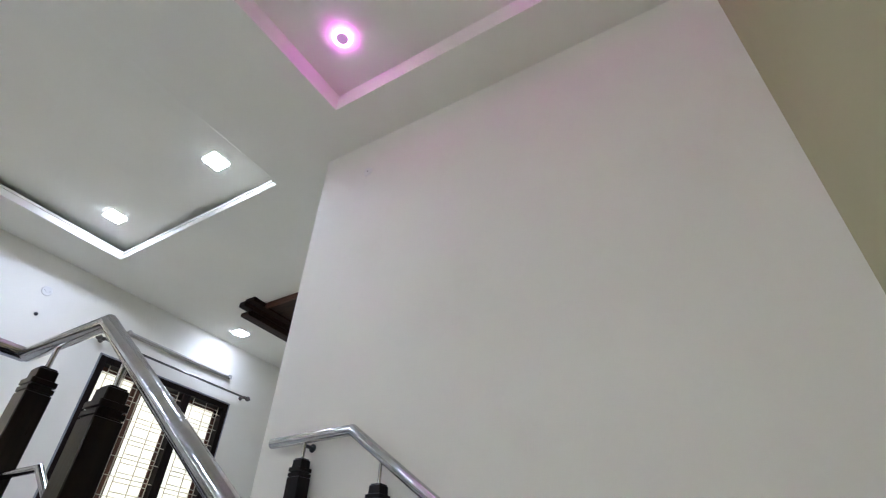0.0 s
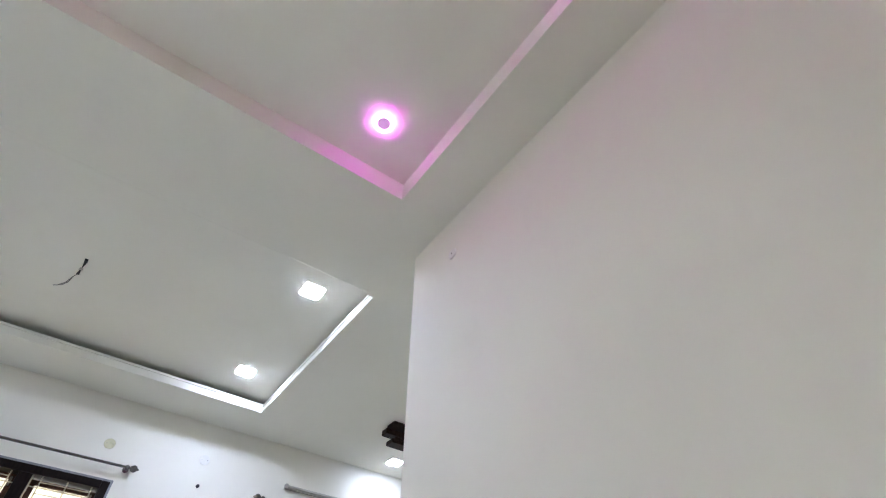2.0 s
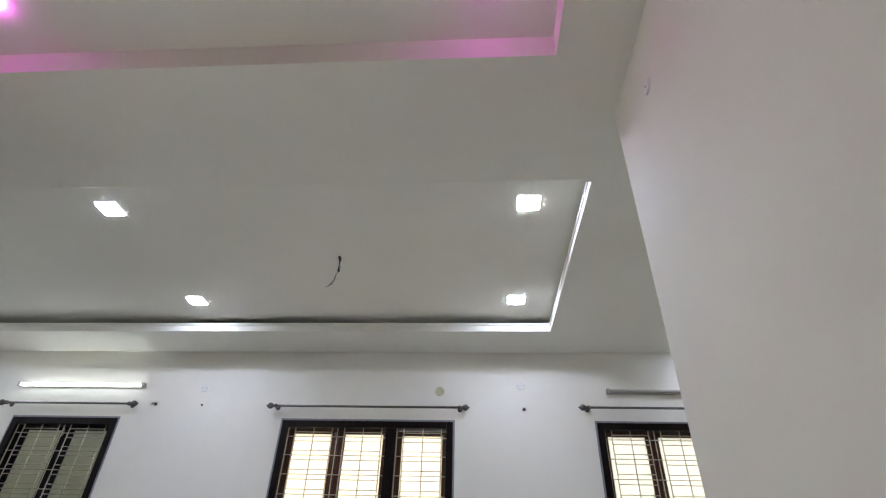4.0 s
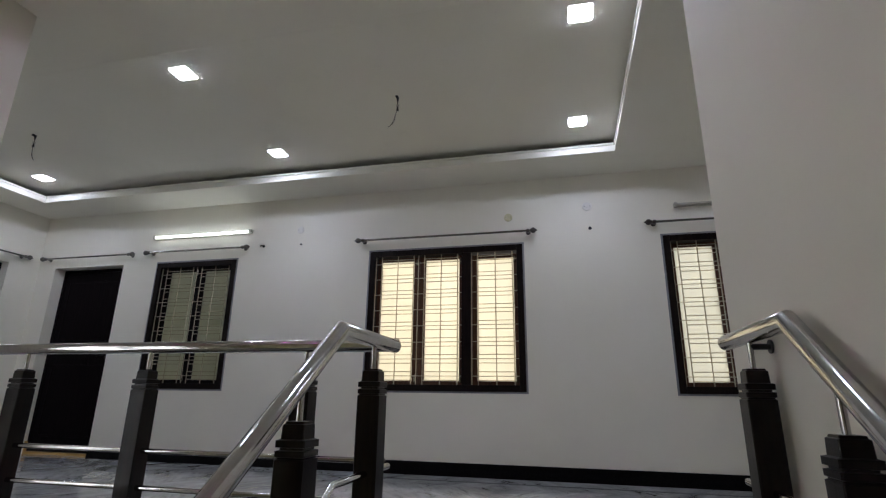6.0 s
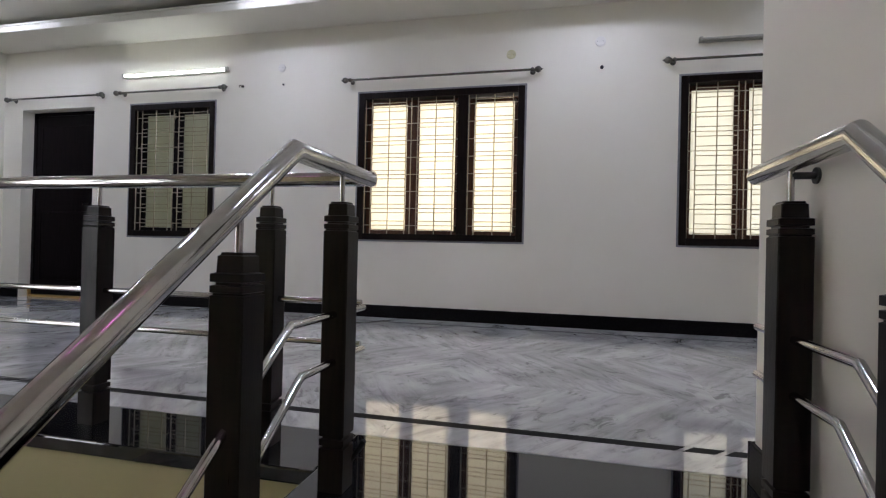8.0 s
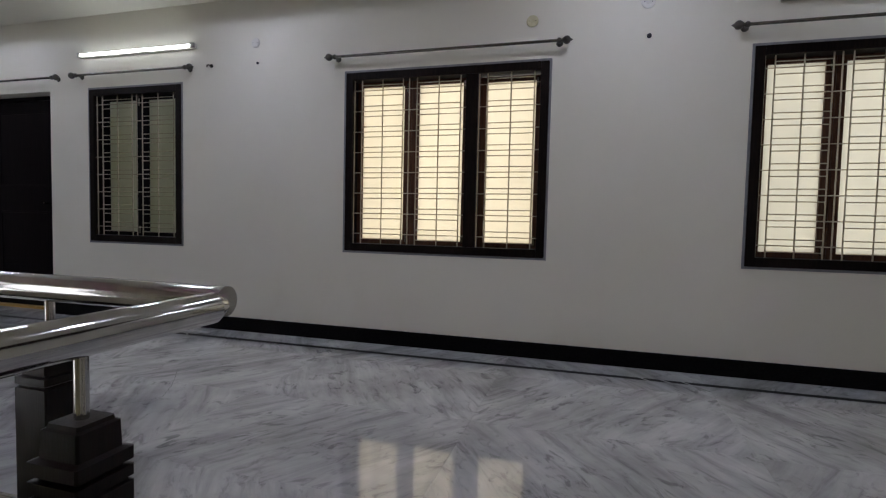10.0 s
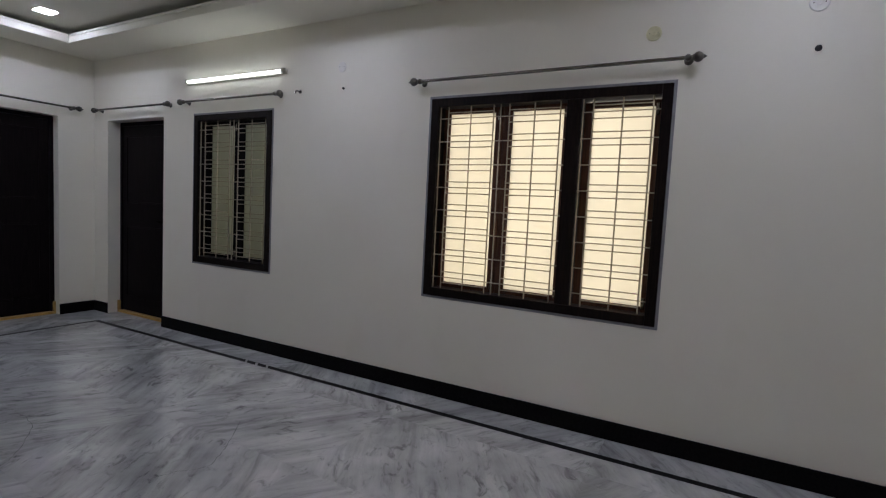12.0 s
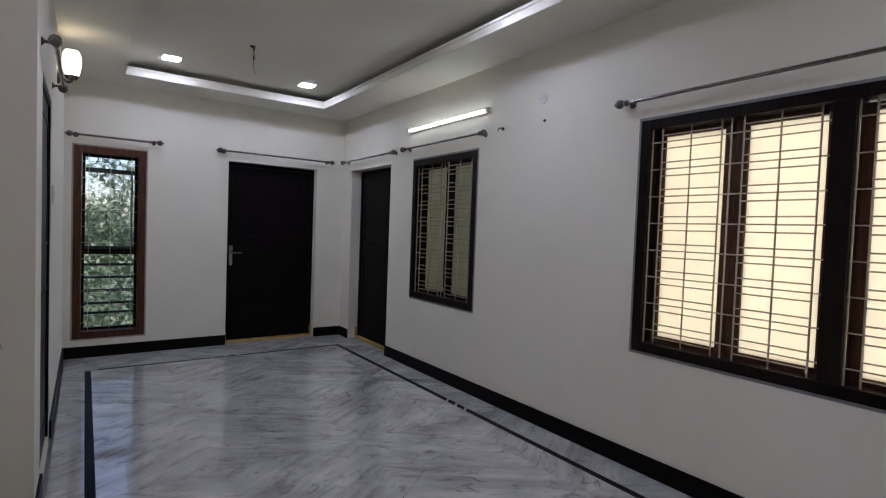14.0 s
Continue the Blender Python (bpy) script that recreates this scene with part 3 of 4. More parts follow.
wooden_window("window_1", BIG, [(4.462, 4.812), (4.932, 5.282), (5.457, 5.822)], [(5.322, 5.412)], FROSTED,
              "dark wooden three-light window with frosted glass and a metal grille", 2)
wooden_window("window_2", RIGHT, [(7.290, 7.615), (7.725, 8.055), (8.220, 8.550)], [(8.090, 8.175)], FROSTED_PALE,
              "dark wooden three-light window with frosted glass beside the stairwell wall")
wooden_window("window_3", SMALL, [(1.871, 2.206), (2.331, 2.656)], [], FROSTED_DIM,
              "dark wooden two-light window with dim frosted glass and a grille", sash_wood=DOOR_WOOD)


def tall_window():
    u0, u1, z0, z1 = TALL
    ob = thing("window_4", "red-brown wooden tall window with clear glass and lower louvres", "window", (u0, 0, z0), kind="structure")
    part("trim", local(framed(bmesh.new(), on_south, u0, u1, z0, z1, 0.014, -0.03, 0.004, 0.0015), ob), BEIGE_TRIM, ob, "thin beige sealant border")
    part("window_frame", local(framed(bmesh.new(), on_south, u0 + 0.0145, u1 - 0.0145, z0 + 0.0145, z1 - 0.0145, 0.068, -0.16, 0.012, 0.004), ob), RED_WOOD, ob, "red-brown varnished wooden frame")
    a, b, c, d = u0 + 0.083, u1 - 0.083, z0 + 0.083, z1 - 0.083
    sash = part("sash", local(framed(bmesh.new(), on_south, a + 0.001, b - 0.001, 1.045, d - 0.001, 0.028, -0.13, -0.09, 0.003), ob), DARK_WOOD, ob, "dark metal sash")
    part("transom", local(boxed(a + 0.03, b - 0.03, -0.13, -0.09, 1.855, 1.900, 0.003), ob), BLACK_PLASTIC, sash)
    part("transom", local(boxed(a + 0.03, b - 0.03, -0.13, -0.08, 1.074, 1.105, 0.003), ob), BLACK_PLASTIC, sash)
    part("stile", local(boxed(a + 0.045, a + 0.062, -0.13, -0.09, 1.106, 1.854, 0.003), ob), BLACK_PLASTIC, sash)
    pane = part("pane", local(boxed(a + 0.02, b - 0.02, -0.113, -0.109, 1.06, d - 0.02), ob), CLEAR, sash, "clear rippled glass")
    pane.visible_shadow = False
    lower_frame = part("sash", local(framed(bmesh.new(), on_south, a + 0.001, b - 0.001, c + 0.001, 1.044, 0.024, -0.13, -0.09, 0.003), ob), DARK_WOOD, ob, "dark metal louvre frame")
    for z in (0.913, 0.782, 0.646, 0.515, 0.415):
        bm = boxed(a + 0.022, b - 0.022, -0.125, -0.095, z - 0.012, z + 0.012, 0.003)
        part("louvre_clip", local(bm, ob), BLACK_PLASTIC, lower_frame)
        blade = boxed(a + 0.022, b - 0.022, -0.002, 0.002, -0.055, 0.055)
        bmesh.ops.rotate(blade, cent=(0, 0, 0), matrix=Matrix.Rotation(radians(16), 3, "X"), verts=blade.verts)
        bmesh.ops.translate(blade, vec=(0, -0.11, z - 0.066), verts=blade.verts)
        glass = part("louvre", local(blade, ob), CLEAR, lower_frame, "tilted clear glass louvre")
        glass.visible_shadow = False
    for f in (0.12, 0.5, 0.88):
        x = a + f * (b - a)
        part("grille_bar", local(rod(bmesh.new(), (x, -0.05, c), (x, -0.05, d), 0.003, sides=6), ob), GRILLE, ob)
    for k in range(11):
        z = c + (d - c) * (k + 0.5) / 11
        part("grille_bar", local(rod(bmesh.new(), (a, -0.045, z), (b, -0.045, z), 0.0022, sides=6), ob), GRILLE, ob)


tall_window()


# Unseen window added so that light from this side fills the stairwell.
def fill_window():
    u0, u1, z0, z1 = FILL_OPENING
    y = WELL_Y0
    ob = thing("added_window", "unseen dark wooden frosted window added to light the stairwell", "window", (u0, y, z0), kind="structure")
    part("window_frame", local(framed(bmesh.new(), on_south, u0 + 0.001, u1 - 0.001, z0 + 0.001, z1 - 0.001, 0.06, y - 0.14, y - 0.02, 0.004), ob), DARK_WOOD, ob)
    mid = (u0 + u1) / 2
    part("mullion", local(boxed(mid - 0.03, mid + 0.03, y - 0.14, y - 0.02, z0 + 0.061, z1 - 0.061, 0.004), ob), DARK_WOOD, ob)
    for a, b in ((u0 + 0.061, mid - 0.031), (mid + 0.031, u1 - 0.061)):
        part("pane", local(boxed(a, b, y - 0.10, y - 0.094, z0 + 0.061, z1 - 0.061), ob), FILL_GLASS, ob, "frosted glass pane")


fill_window()


# ---- doors ----
def door(name, label, put, span, depth, out, handle_u, swing):
    """A flush dark door deep in its opening; put() places boxes by (u, z, depth)."""
    u0, u1, z0, z1 = span
    ob = thing(name, label, "door", (0, 0, 0), kind="structure")
    s = -1 if out > 0 else 1
    part("frame", framed_top(put, u0, u1, z1, depth, s), DOOR_WOOD, ob)
    leaf = part("leaf", put(bmesh.new(), u0 + 0.042, u1 - 0.042, FLOOR_Z + 0.028, z1 - 0.042, depth + s * 0.012, depth + s * 0.05, 0.003), DOOR_WOOD, ob)
    for a, b, c, d in ((0.11, 0.89, 0.58, 0.93), (0.11, 0.89, 0.08, 0.46)):
        w, h = u1 - u0, z1
        ring = framed(bmesh.new(), put, u0 + a * w, u0 + b * w, c * h, d * h, 0.018, depth + s * 0.006, depth + s * 0.0125, 0.003)
        part("moulding", ring, DOOR_WOOD, leaf)
    if handle_u is None:
        return ob
    part("threshold", put(bmesh.new(), u0 + 0.001, u1 - 0.001, FLOOR_Z, FLOOR_Z + 0.026, depth - s * 0.03, depth + s * 0.08, 0.004), YELLOW, ob, "ochre painted wooden threshold")
    for a, b in ((u0 + 0.001, u0 + 0.022), (u1 - 0.022, u1 - 0.001)):
        part("jamb_foot", put(bmesh.new(), a, b, FLOOR_Z + 0.0265, 0.115, depth - s * 0.03, depth - s * 0.002, 0.003), YELLOW, ob, "ochre painted jamb foot")
    if handle_u is not None:
        part("plate", put(bmesh.new(), handle_u - 0.02, handle_u + 0.02, 0.89, 1.125, depth + s * 0.004, depth + s * 0.0119, 0.003), STEEL, leaf, "brushed steel handle plate")
        lever = put(bmesh.new(), handle_u - 0.008, handle_u + 0.008, 1.035, 1.051, depth - s * 0.045, depth + s * 0.004, 0.003)
        put(lever, min(handle_u, handle_u + swing * 0.115), max(handle_u, handle_u + swing * 0.115), 1.035, 1.051, depth - s * 0.058, depth - s * 0.043, 0.004)
        part("lever", lever, STEEL, leaf, "steel lever handle")
    return ob


def framed_top(put, u0, u1, z1, depth, s):
    bm = bmesh.new()
    put(bm, u0 + 0.001, u0 + 0.04, FLOOR_Z + 0.027, z1 - 0.001, depth, depth + s * 0.07, 0.003)
    put(bm, u1 - 0.04, u1 - 0.001, FLOOR_Z + 0.027, z1 - 0.001, depth, depth + s * 0.07, 0.003)
    put(bm, u0 + 0.04, u1 - 0.04, z1 - 0.04, z1 - 0.001, depth, depth + s * 0.07, 0.003)
    return bm


door("door_1", "closed black-stained wooden door in a deep white reveal", on_west, DOOR_SIDE, -0.13, 1, 1.17, -1)
door("door_2", "closed black-stained wooden door with a steel lever handle", on_south, DOOR_END, -0.10, 1, 1.345, -1)
door("door_3", "closed dark wooden door under a curtain rod", on_west, DOOR_WELL, HALL_X + 0.004, -1, None, 1)
for y0, x0, x1, y1 in ((-0.3, 0.2, 1.6, -0.22),):
    setting("wall_behind_door", boxed(x0, x1, y0, y1, 0, 2.3), WHITE, "plain wall closing the doorway", "wall")
setting("wall_behind_door", boxed(-0.3, -0.22, 0.1, 1.4, 0, 2.3), WHITE, "plain wall closing the doorway", "wall")
setting("wall_behind_door", boxed(HALL_X + 0.2, HALL_X + 0.28, 2.1, 3.19, 0, 2.3), WHITE, "plain wall closing the doorway", "wall")


# ---- curtain rods ----
def curtain_rod(a, b, wall, label="dull steel curtain rod with ball finials over the opening"):
    """From finial to finial; wall is the way from the rod to its wall."""
    a, b, wall = Vector(a), Vector(b), Vector(wall)
    ob = thing("curtain_rod", label, "curtain rod", (a + b) / 2, group="curtain rods")
    way = (b - a).normalized()
    part("pole", local(rod(bmesh.new(), a + way * 0.05, b - way * 0.05, 0.0105, sides=16), ob), ROD_STEEL, ob, smooth=True)
    for end, out in ((a, -way), (b, way)):
        bm = ball(bmesh.new(), end - out * 0.035, 0.028)
        rod(bm, end - out * 0.062, end - out * 0.05, 0.017, sides=16)
        ball(bm, end - out * 0.008, 0.010)
        rod(bm, end - out * 0.012, end + out * 0.006, 0.008, 0.003, sides=12)
        part("finial", local(bm, ob), FINIAL, ob, smooth=True)
        foot = end - out * 0.085
        bm = rod(bmesh.new(), foot, foot + wall * 0.985, 0.008, sides=12)
        rod(bm, foot + wall * 0.80, foot + wall * 0.995, 0.012, 0.024, sides=18)
        ball(bm, foot, 0.019)
        part("bracket", local(bm, ob), FINIAL, ob, smooth=True)


for y0, y1, z in ((0.080, 1.458, 2.206), (1.578, 2.960, 2.21), (4.202, 6.067, 2.203), (7.040, 8.855, 2.215)):
    curtain_rod((0.065, y0, z), (0.065, y1, z), (-0.065, 0, 0))
for x0, x1 in ((0.150, 1.550), (2.076, 2.915)):
    curtain_rod((x0, 0.065, 2.20), (x1, 0.065, 2.20), (0, -0.065, 0))
curtain_rod((HALL_X - 0.055, 2.09, 2.205), (HALL_X - 0.055, 3.24, 2.205), (0.055, 0, 0))


# ---- lamps ----
def rounded_square(h, radius, steps=6):
    """The outline of a square of half width h with round corners."""
    outline = []
    for k, (a, b) in enumerate(((1, 1), (-1, 1), (-1, -1), (1, -1))):
        for i in range(steps + 1):
            turn = math.pi / 2 * (k + i / steps)
            outline.append((a * (h - radius) + radius * math.cos(turn), b * (h - radius) + radius * math.sin(turn)))
    return outline


def led_panel(x, y, z, glow):
    ob = thing("downlight", "square white LED downlight shining in the ceiling", "downlight", (x, y, z), group="ceiling downlights")
    h = 0.078
    rim, inner = rounded_square(h, 0.022), rounded_square(h - 0.008, 0.016)
    bm, n = bmesh.new(), len(rim)
    loops = [[bm.verts.new((u, v, w)) for u, v in outline] for outline, w in ((rim, 0.0), (rim, -0.004), (inner, -0.005), (inner, 0.0))]
    for p, q in zip(loops, loops[1:]):
        for k in range(n):
            bm.faces.new((p[k], p[(k + 1) % n], q[(k + 1) % n], q[k]))
    part("frame", bm, WHITE_PLASTIC, ob)
    bm, lens = bmesh.new(), rounded_square(h - 0.0082, 0.016)
    low, high = [[bm.verts.new((u, v, w)) for u, v in lens] for w in (-0.0072, -0.001)]
    bm.faces.new(low[::-1])
    bm.faces.new(high)
    for k in range(n):
        bm.faces.new((low[k], low[(k + 1) % n], high[(k + 1) % n], high[k]))
    part("diffuser", bm, glow, ob, "glowing white diffuser")


for x in (0.818, 2.108):
    for y in (0.83, 3.677, 6.475):
        led_panel(x, y, TOP, PANEL_ON)
led_panel(0.325, 8.308, CEIL, SMALL_PANEL_ON)


def ring_light(x, y):
    ob = thing("ring_light", "round LED downlight with a glowing pink ring", "downlight", (x, y, TOP), group="pink ring downlights")
    n = 36
    for name, rings, material, label in (("rim", ((0.054, 0.0), (0.056, -0.016)), RIM_ON, "glowing magenta rim"),
                                         ("ring", ((0.056, -0.016), (0.052, -0.022), (0.042, -0.022), (0.037, -0.020), (0.036, 0.0)), RING_ON, "glowing pale pink ring")):
        bm = bmesh.new()
        loops = [[bm.verts.new((r * math.cos(2 * math.pi * k / n), r * math.sin(2 * math.pi * k / n), z)) for k in range(n)] for r, z in rings]
        for p, q in zip(loops, loops[1:]):
            for k in range(n):
                bm.faces.new((p[k], p[(k + 1) % n], q[(k + 1) % n], q[k]))
        part(name, bm, material, ob, label, True)
    part("lens", rod(bmesh.new(), (0, 0, -0.0212), (0, 0, 0), 0.0355, sides=28), RING_CORE, ob, "dim pink round lens", True)


for x in (3.570, 4.79):
    for y in (4.03, 6.182):
        ring_light(x, y)


def tube_lamp(y0, y1, z, lit):
    ob = thing("tube_light", "slim LED tube light shining on the wall" if lit else "unlit dusty tube light on the wall", "tube light", (0.0, (y0 + y1) / 2, z))
    part("body", local(boxed(0.001, 0.022, y0, y1, z - 0.020, z + 0.020, 0.004), ob), WHITE_PLASTIC if lit else TUBE_GREY, ob)
    part("diffuser", local(boxed(0.0225, 0.044, y0 + 0.025, y1 - 0.035, z - 0.011, z + 0.011, 0.008), ob), TUBE_ON if lit else TUBE_GREY, ob, "glowing diffuser" if lit else "dull unlit diffuser", True)
    for a, b in ((y0, y0 + 0.0245), (y1 - 0.0345, y1)):
        part("end_cap", local(boxed(0.0225, 0.048, a, b, z - 0.021, z + 0.021, 0.004), ob), TUBE_GREY, ob)


tube_lamp(1.657, 2.945, 2.40, True)
tube_lamp(7.315, 8.555, 2.378, False)


def wall_lamp(y, z):
    x = HALL_X
    ob = thing("wall_lamp", "lit wall lamp with an opal glass shade on a metal arm", "wall lamp", (x, y, z))
    bm = rod(bmesh.new(), (x - 0.016, y, z - 0.12), (x - 0.001, y, z - 0.12), 0.045, 0.055, sides=24)
    part("back_plate", local(bm, ob), ROD_STEEL, ob, "grey metal plate", True)
    part("arm", local(tube([(x - 0.012, y, z - 0.12), (x - 0.06, y, z - 0.15), (x - 0.085, y, z - 0.14), (x - 0.085, y, z - 0.11)], 0.009, 14), ob), ROD_STEEL, ob, "curved metal arm", True)
    part("cup", local(rod(bmesh.new(), (x - 0.085, y, z - 0.125), (x - 0.085, y, z - 0.10), 0.03, 0.048, sides=24), ob), ROD_STEEL, ob, "metal cup", True)
    bm, n = bmesh.new(), 32
    prof = ((0.038, -0.10), (0.050, -0.078), (0.058, -0.03), (0.060, 0.02), (0.055, 0.062), (0.044, 0.085), (0.040, 0.083), (0.050, 0.060), (0.052, -0.06), (0.02, -0.092))
    loops = [[bm.verts.new((x - 0.085 + r * math.cos(2 * math.pi * k / n), y + r * math.sin(2 * math.pi * k / n), z + h)) for k in range(n)] for r, h in prof]
    for p, q in zip(loops, loops[1:]):
        for k in range(n):
            bm.faces.new((p[k], p[(k + 1) % n], q[(k + 1) % n], q[k]))
    part("shade", local(bm, ob), SCONCE_ON, ob, "glowing opal glass shade", True)


wall_lamp(1.50, 2.53)


# ---- small fittings on the walls and ceiling ----
def fan_hook(x, y, lean):
    ob = thing("fan_hook", "bare ceiling conduit with dangling fan wires", "ceiling hook", (x, y, TOP))
    part("conduit", tube([(0.03, 0, -0.006), (0.0, 0, -0.008), (0.0, 0.002, -0.115)], 0.0105, 12), BLACK_PLASTIC, ob, "dark conduit stub", True)
    part("tape", rod(bmesh.new(), (0, 0.0015, -0.066), (0, 0.0015, -0.082), 0.0115, sides=12), TUBE_GREY, ob, "grey tape band", True)
    for s in (0.6, 1.0):
        part("wire", tube([(0, 0.002, -0.113), (0.004, -0.012 * lean, -0.15), (0.0, -0.028 * lean * s, -0.185 - 0.02 * s), (-0.004, -0.055 * lean * s, -0.20 - 0.04 * s), (-0.006, -0.075 * lean * s, -0.205 - 0.045 * s)], 0.0022, 8), BLACK_PLASTIC, ob, "thin loose wire", True)


fan_hook(1.475, 5.108, 1.0)
fan_hook(1.590, 1.680, -0.6)


def round_plate(y, z, radius, material, label):
    bm = rod(bmesh.new(), (0.001, y, z), (0.007, y, z), radius, radius * 0.92, sides=32)
    rod(bm, (0.007, y, z), (0.009, y, z), radius * 0.35, radius * 0.3, sides=20)
    ob = thing("wall_plate", label, "wall plate", (0, y, z))
    part("cover", local(bm, ob), material, ob, smooth=True)
    for dy in (-0.55, 0.55):
        part("screw", local(rod(bmesh.new(), (0.0065, y + dy * radius, z), (0.0085, y + dy * radius, z), 0.003, sides=10), ob), ROD_STEEL, ob)


round_plate(5.790, 2.371, 0.042, CREAM_PLASTIC, "yellowed round plastic cover on the white wall")
round_plate(6.548, 2.432, 0.044, WHITE_PLASTIC, "round white plastic cover on the white wall")
round_plate(3.530, 2.385, 0.040, WHITE_PLASTIC, "round white plastic cover on the white wall")


def well_plate(x, z):
    y = WELL_Y1
    ob = thing("wall_plate", "small round white plastic cover on the stairwell wall", "wall plate", (x, y, z))
    bm = rod(bmesh.new(), (x, y - 0.001, z), (x, y - 0.009, z), 0.034, 0.030, sides=28)
    part("cover", local(bm, ob), WHITE_PLASTIC, ob, smooth=True)
    part("screw", local(rod(bmesh.new(), (x, y - 0.0085, z), (x, y - 0.011, z), 0.004, sides=10), ob), ROD_STEEL, ob)


well_plate(3.33, 2.47)

board = thing("switch_board", "white plastic switch board on the white wall", "switch board", (HALL_X, 2.02, 1.53))
part("plate", local(boxed(HALL_X - 0.012, HALL_X - 0.001, 1.94, 2.10, 1.47, 1.59, 0.003), board), WHITE_PLASTIC, board)
for k in range(4):
    part("switch", local(boxed(HALL_X - 0.017, HALL_X - 0.0122, 1.955 + 0.034 * k, 1.983 + 0.034 * k, 1.505, 1.555, 0.002), board), WHITE_PLASTIC, board, "small rocker switch")


def wall_plug(y, z, r):
    bm = rod(bmesh.new(), (0.0005, y, z), (0.010, y, z), r, r * 0.9, sides=14)
    ball(bm, (0.010, y, z), r * 0.8, (0.5, 1, 1))
    ob = tagged(part("wall_plug", local_at(bm, (0, y, z)), BLACK_PLASTIC, None, "", True), "small black plug stuck in the white wall", "wall plug")
    ob.location = (0, y, z)


def local_at(bm, at):
    bmesh.ops.translate(bm, vec=-Vector(at), verts=bm.verts)
    return bm


wall_plug(6.562, 2.211, 0.016)
wall_plug(3.55, 2.221, 0.010)
bm = tube([(0.001, 3.095, 2.225), (0.04, 3.095, 2.225), (0.055, 3.095, 2.215), (0.055, 3.095, 2.20)], 0.006, 10)
rod(bm, (0.0005, 3.095, 2.225), (0.006, 3.095, 2.225), 0.016, sides=16)
tagged(part("wall_hook", bm, ROD_STEEL, None, "", True), "small grey metal hook on the white wall", "hook")

# dark wooden ceiling frame beyond the stairwell wall
panel = thing("wooden_ceiling_frame", "dark brown stepped wooden rails and panel fixed below the ceiling", "ceiling frame", (0.95, 7.83, CEIL))
for name, x0, x1, y0, drop, top in (("upper_rail", 0.950, 1.080, 7.83, 0.045, 0.001), ("middle_rail", 0.915, 1.000, 7.80, 0.096, 0.0455),
                                    ("web", 0.962, 0.992, 7.90, 0.1215, 0.0965), ("lower_rail", 0.885, 0.995, 7.87, 0.160, 0.122)):
    part(name, local(boxed(x0, x1, y0, 9.20, CEIL - drop, CEIL - top, 0.004), panel), FRAME_WOOD, panel)
part("edge_strip", local(boxed(1.081, 2.60, 7.975, 8.010, CEIL - 0.052, CEIL - 0.001, 0.004), panel), RED_WOOD, panel, "red-brown edge strip")
part("panel", local(boxed(1.081, 2.60, 8.011, 9.20, CEIL - 0.030, CEIL - 0.002), panel), FRAME_WOOD, panel)

# ---- outside ----
tagged(part("backdrop", boxed(-1.6, -1.55, 3.45, 10.5, -2.0, 4.5), YARD), "bright hazy daylight outside the frosted windows", "backdrop", kind="structure")
tagged(part("backdrop", boxed(-1.2, -1.15, 1.0, 3.4, -1.0, 3.5), DIM_BACKDROP), "dim greenish glow set behind the small window", "backdrop", kind="structure")
# Glowing sheet out of view that shines through the added window.
tagged(part("backdrop", boxed(HALL_X + 0.3, WELL_X + 0.2, 2.20, 2.25, -2.0, 3.0), WELL_FILL), "glowing sheet added behind the unseen window to fill the stairwell", "backdrop", kind="structure")
# Unseen walls and slab, added only to block light from the dim backdrop.
setting("light_block_wall", boxed(-1.6, -0.22, 3.40, 3.44, -1.0, 3.5), BEIGE, "unseen wall added to part the bright backdrop from the dim one", "wall")
setting("light_block_wall", boxed(-1.2, -0.22, 0.95, 1.0, -1.0, 3.5), BEIGE, "unseen wall added to keep daylight off the dim backdrop", "wall")
setting("light_block_slab", boxed(-1.2, -0.22, 0.95, 3.44, 3.50, 3.56), BEIGE, "unseen slab added to keep sky light off the dim backdrop", "roof")
setting("ground", boxed(-400, 400, -400, 400, -3.6, -3.5), SOIL, "dry grassy ground outside", "ground")


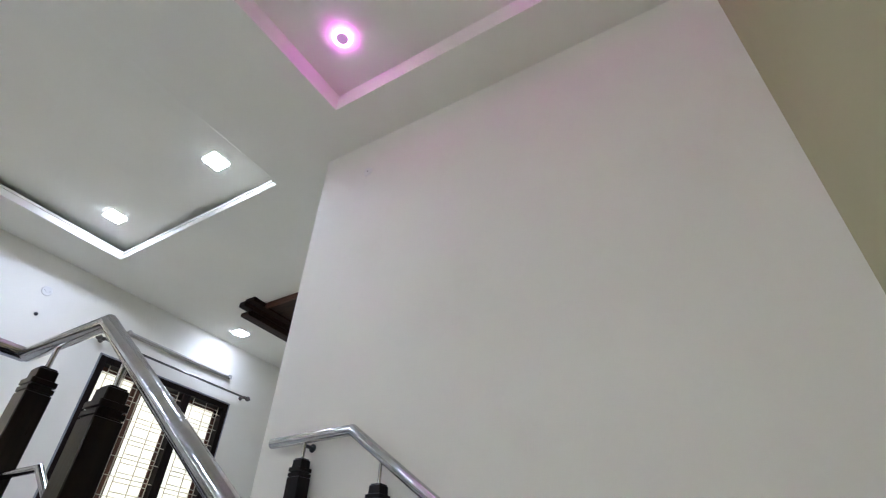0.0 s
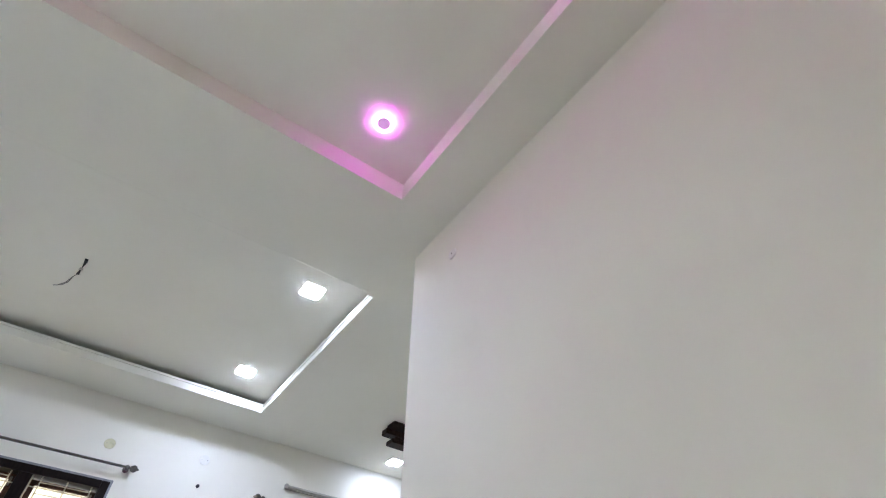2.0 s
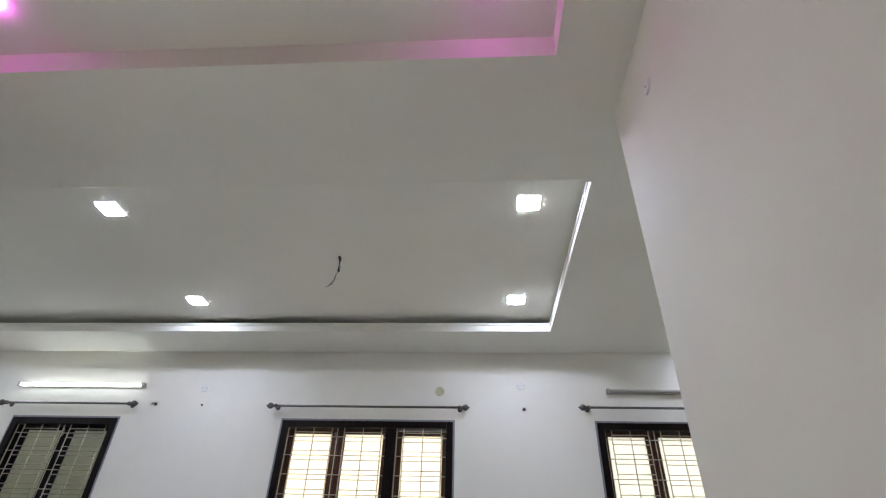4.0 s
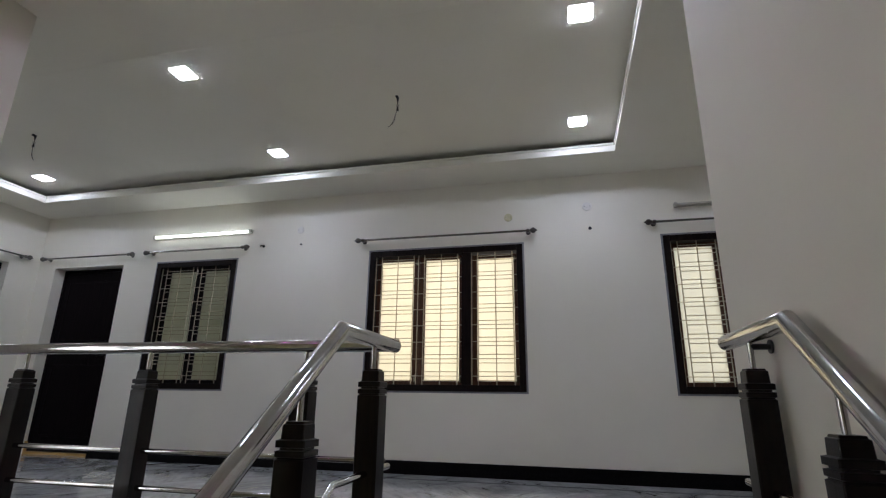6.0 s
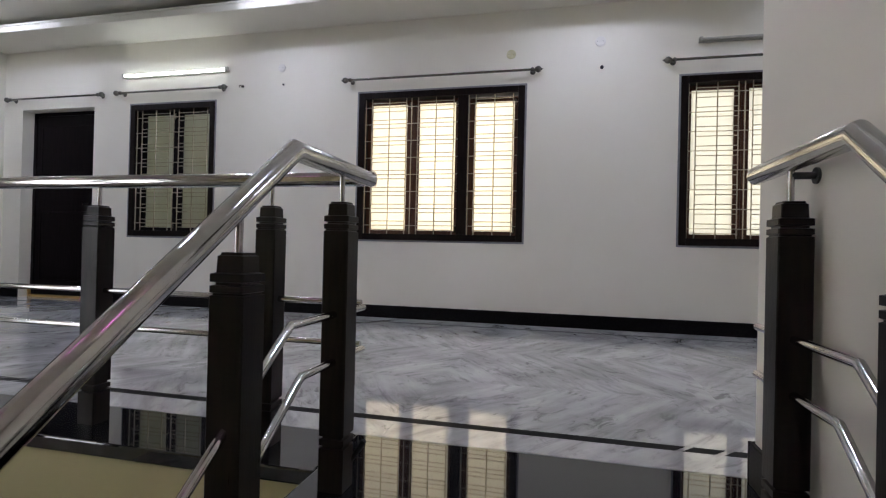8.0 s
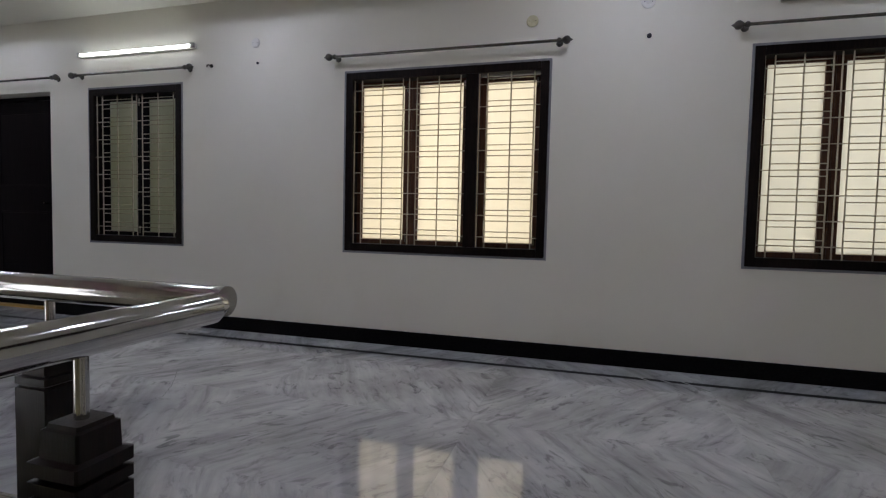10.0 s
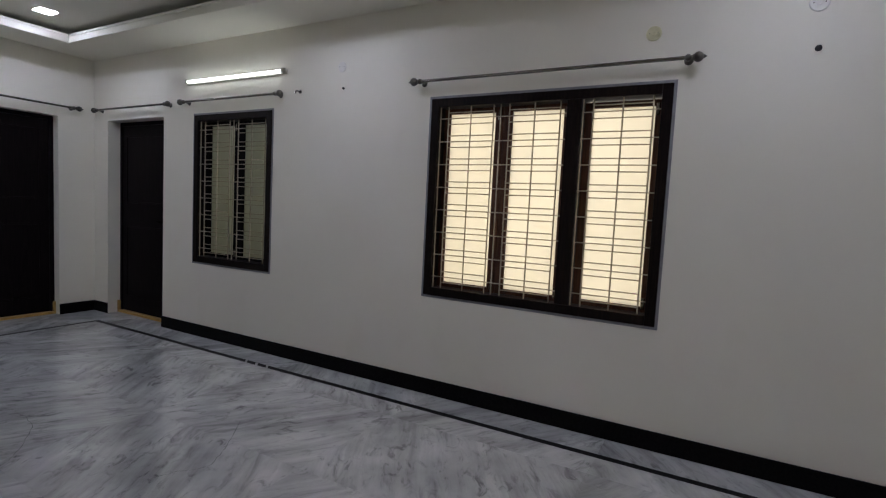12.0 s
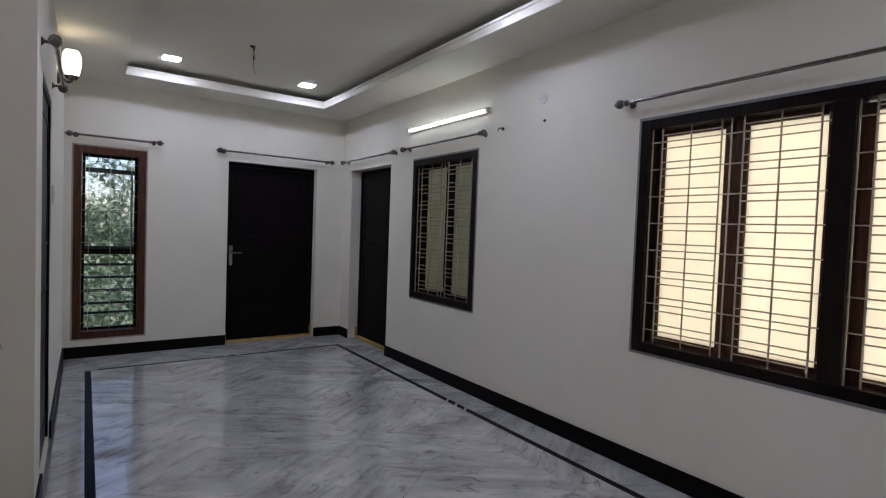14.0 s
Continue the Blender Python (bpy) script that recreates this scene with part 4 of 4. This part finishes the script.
def tree(x, y, z, height, spread, seed, leaves):
    rnd = random.Random(seed)
    ob = thing("tree", "leafy green garden tree outside the tall window", "tree", (x, y, z), group="garden trees")
    bm, tips = bmesh.new(), []
    rod(bm, (0, 0, -0.1), (0.1, 0.05, height * 0.45), 0.16, 0.10, sides=10)
    for k in range(9):
        a, r = 2 * math.pi * k / 9 + rnd.uniform(-0.3, 0.3), spread * rnd.uniform(0.45, 0.9)
        start = Vector((0.1, 0.05, height * rnd.uniform(0.25, 0.45)))
        end = Vector((r * math.cos(a), r * math.sin(a), height * rnd.uniform(0.45, 0.95)))
        rod(bm, start, end, 0.05, 0.015, sides=6)
        for _ in range(5):
            f = rnd.uniform(0.4, 1.0)
            tips.append(start.lerp(end, f) + Vector((rnd.uniform(-0.5, 0.5), rnd.uniform(-0.5, 0.5), rnd.uniform(-0.4, 0.5))))
    part("trunk", bm, BARK, ob, "grey-brown trunk with limbs", True)
    verts, faces = [], []
    for _ in range(leaves):
        c = rnd.choice(tips) + Vector((rnd.gauss(0, 0.30), rnd.gauss(0, 0.30), rnd.gauss(0, 0.26)))
        turn = Euler((rnd.uniform(-1, 1), rnd.uniform(-1, 1), rnd.uniform(0, 6.3))).to_matrix()
        w, h = rnd.uniform(0.025, 0.045), rnd.uniform(0.06, 0.11)
        i = len(verts)
        verts += [c + turn @ Vector(v) for v in ((0, -h, 0), (w, 0, 0.015), (0, h, 0), (-w, 0, 0.015))]
        faces.append((i, i + 1, i + 2, i + 3))
    me = bpy.data.meshes.new("crown")
    me.from_pydata(verts, [], faces)
    me.materials.append(LEAF)
    crown = new("crown", me)
    crown.parent = ob
    tagged(crown, "loose crown of small green leaves", kind="stuff")


tree(1.5, -9.5, -3.5, 7.0, 2.6, 3, 6400)
tree(4.8, -12.5, -3.5, 5.2, 2.4, 5, 4800)
tree(-1.4, -13.6, -3.5, 5.6, 2.6, 8, 4800)
tree(2.5, -7.6, -3.5, 4.2, 1.7, 11, 5200)
tree(2.2, -15.0, -3.5, 7.6, 3.2, 14, 6400)

# ---- floor pieces ----
# marble slabs inside the inlay lines and along the walls, with hairline joints
LX0, LX1, LY0 = 0.236, 2.690, 0.530
LINE = 0.050
SLABS = {}


def slab(x0, x1, y0, y1, name="marble_slab", material=None):
    key = (round(x1 - x0, 3), round(y1 - y0, 3), name)
    if key not in SLABS:
        g = 0.0005
        SLABS[key] = mesh_of(name, boxed(g, x1 - x0 - g, g, y1 - y0 - g, -0.02, 0.0), material or MARBLE)
    return shared(name, SLABS[key], floor, (x0, y0, 0))


def cells(a, b, cuts):
    edges = [a, *(c for c in cuts if a < c < b), b]
    return list(zip(edges, edges[1:]))


X_CUTS, Y_CUTS = [0.49 + 0.80 * k for k in range(-1, 4)], [0.70 + 1.25 * k for k in range(-1, 9)]
for x0, x1 in cells(LX0 + LINE, LX1, X_CUTS):
    for y0, y1 in cells(LY0 + LINE, HALL_Y, Y_CUTS):
        slab(x0, x1, y0, y1)
for y0, y1 in cells(0.0, HALL_Y, Y_CUTS):
    slab(0.0, LX0, y0, y1)
    slab(LX1 + LINE, COPING_X, y0, y1)
for x0, x1 in cells(LX0, LX1 + LINE, X_CUTS):
    slab(x0, x1, 0.0, LY0)
slab(DOOR_END[0], DOOR_END[1], -0.2, 0.0)
slab(-0.2, 0.0, DOOR_SIDE[0], DOOR_SIDE[1])


def inlay(along, at, a, b, breaks, slant=0.022):
    """A black line of stone, broken here and there by a pair of slanted lozenges."""
    cuts, start = [], a
    for c in breaks:
        cuts.append((start, c - 0.134))
        start = c + 0.134
        for s in (-0.062, 0.062):
            cuts.append((c + s - 0.047, c + s + 0.047))
    cuts.append((start, b))
    full = boxed(at, at + LINE, a, b, -0.02, -0.0012) if along == "y" else boxed(a, b, at, at + LINE, -0.02, -0.0012)
    part("marble_strip", full, MARBLE, floor)
    for c in cuts:
        bm = bmesh.new()
        e, f = (slant if c[0] > a else 0.0), (slant if c[1] < b else 0.0)
        pts = [(c[0] - e, 0.001), (c[0] + e, LINE - 0.001), (c[1] + f, LINE - 0.001), (c[1] - f, 0.001)]
        low, high = [], []
        for u, w in pts:
            x, y = (at + w, u) if along == "y" else (u, at + w)
            low.append(bm.verts.new((x, y, -0.010)))
            high.append(bm.verts.new((x, y, 0.0002)))
        bm.faces.new(high)
        bm.faces.new(low[::-1])
        for k in range(4):
            bm.faces.new((low[k], low[(k + 1) % 4], high[(k + 1) % 4], high[k]))
        part("inlay", bm, INLAY, floor, "black granite inlay line")


inlay("y", LX0, LY0 + LINE, HALL_Y, (2.95, 6.72))
inlay("y", LX1, LY0 + LINE, HALL_Y, (3.9, 6.80), -0.022)
inlay("x", LY0, LX0, LX1 - 0.05, (1.52,))


def crack(points, width):
    """A hairline crack in the marble: a thin dark ragged strip."""
    rnd, bm, rows = random.Random(4), bmesh.new(), []
    for (x0, y0), (x1, y1) in zip(points, points[1:]):
        for k in range(5):
            f, side = k / 5, Vector((y0 - y1, x1 - x0, 0)).normalized()
            c = Vector((x0 + (x1 - x0) * f + rnd.uniform(-0.006, 0.006), y0 + (y1 - y0) * f + rnd.uniform(-0.006, 0.006), 0.0004))
            w = width * rnd.uniform(0.5, 1.2)
            rows.append((bm.verts.new(c - side * w), bm.verts.new(c + side * w)))
    for a, b in zip(rows, rows[1:]):
        bm.faces.new((a[0], b[0], b[1], a[1]))
    part("crack", bm, CRACK, floor, "hairline crack in the marble")


CRACK = plain("dirty_crack", (0.05, 0.05, 0.05), (0.12, 0.12, 0.12), 0.6, scale=40.0, bump=0.0)
crack([(1.09, 3.764), (1.357, 3.971), (1.508, 4.064), (1.59, 4.036), (1.649, 3.978), (1.80, 3.94)], 0.0016)
crack([(1.75, 2.70), (1.79, 2.90), (1.93, 3.12), (2.06, 3.27)], 0.0014)
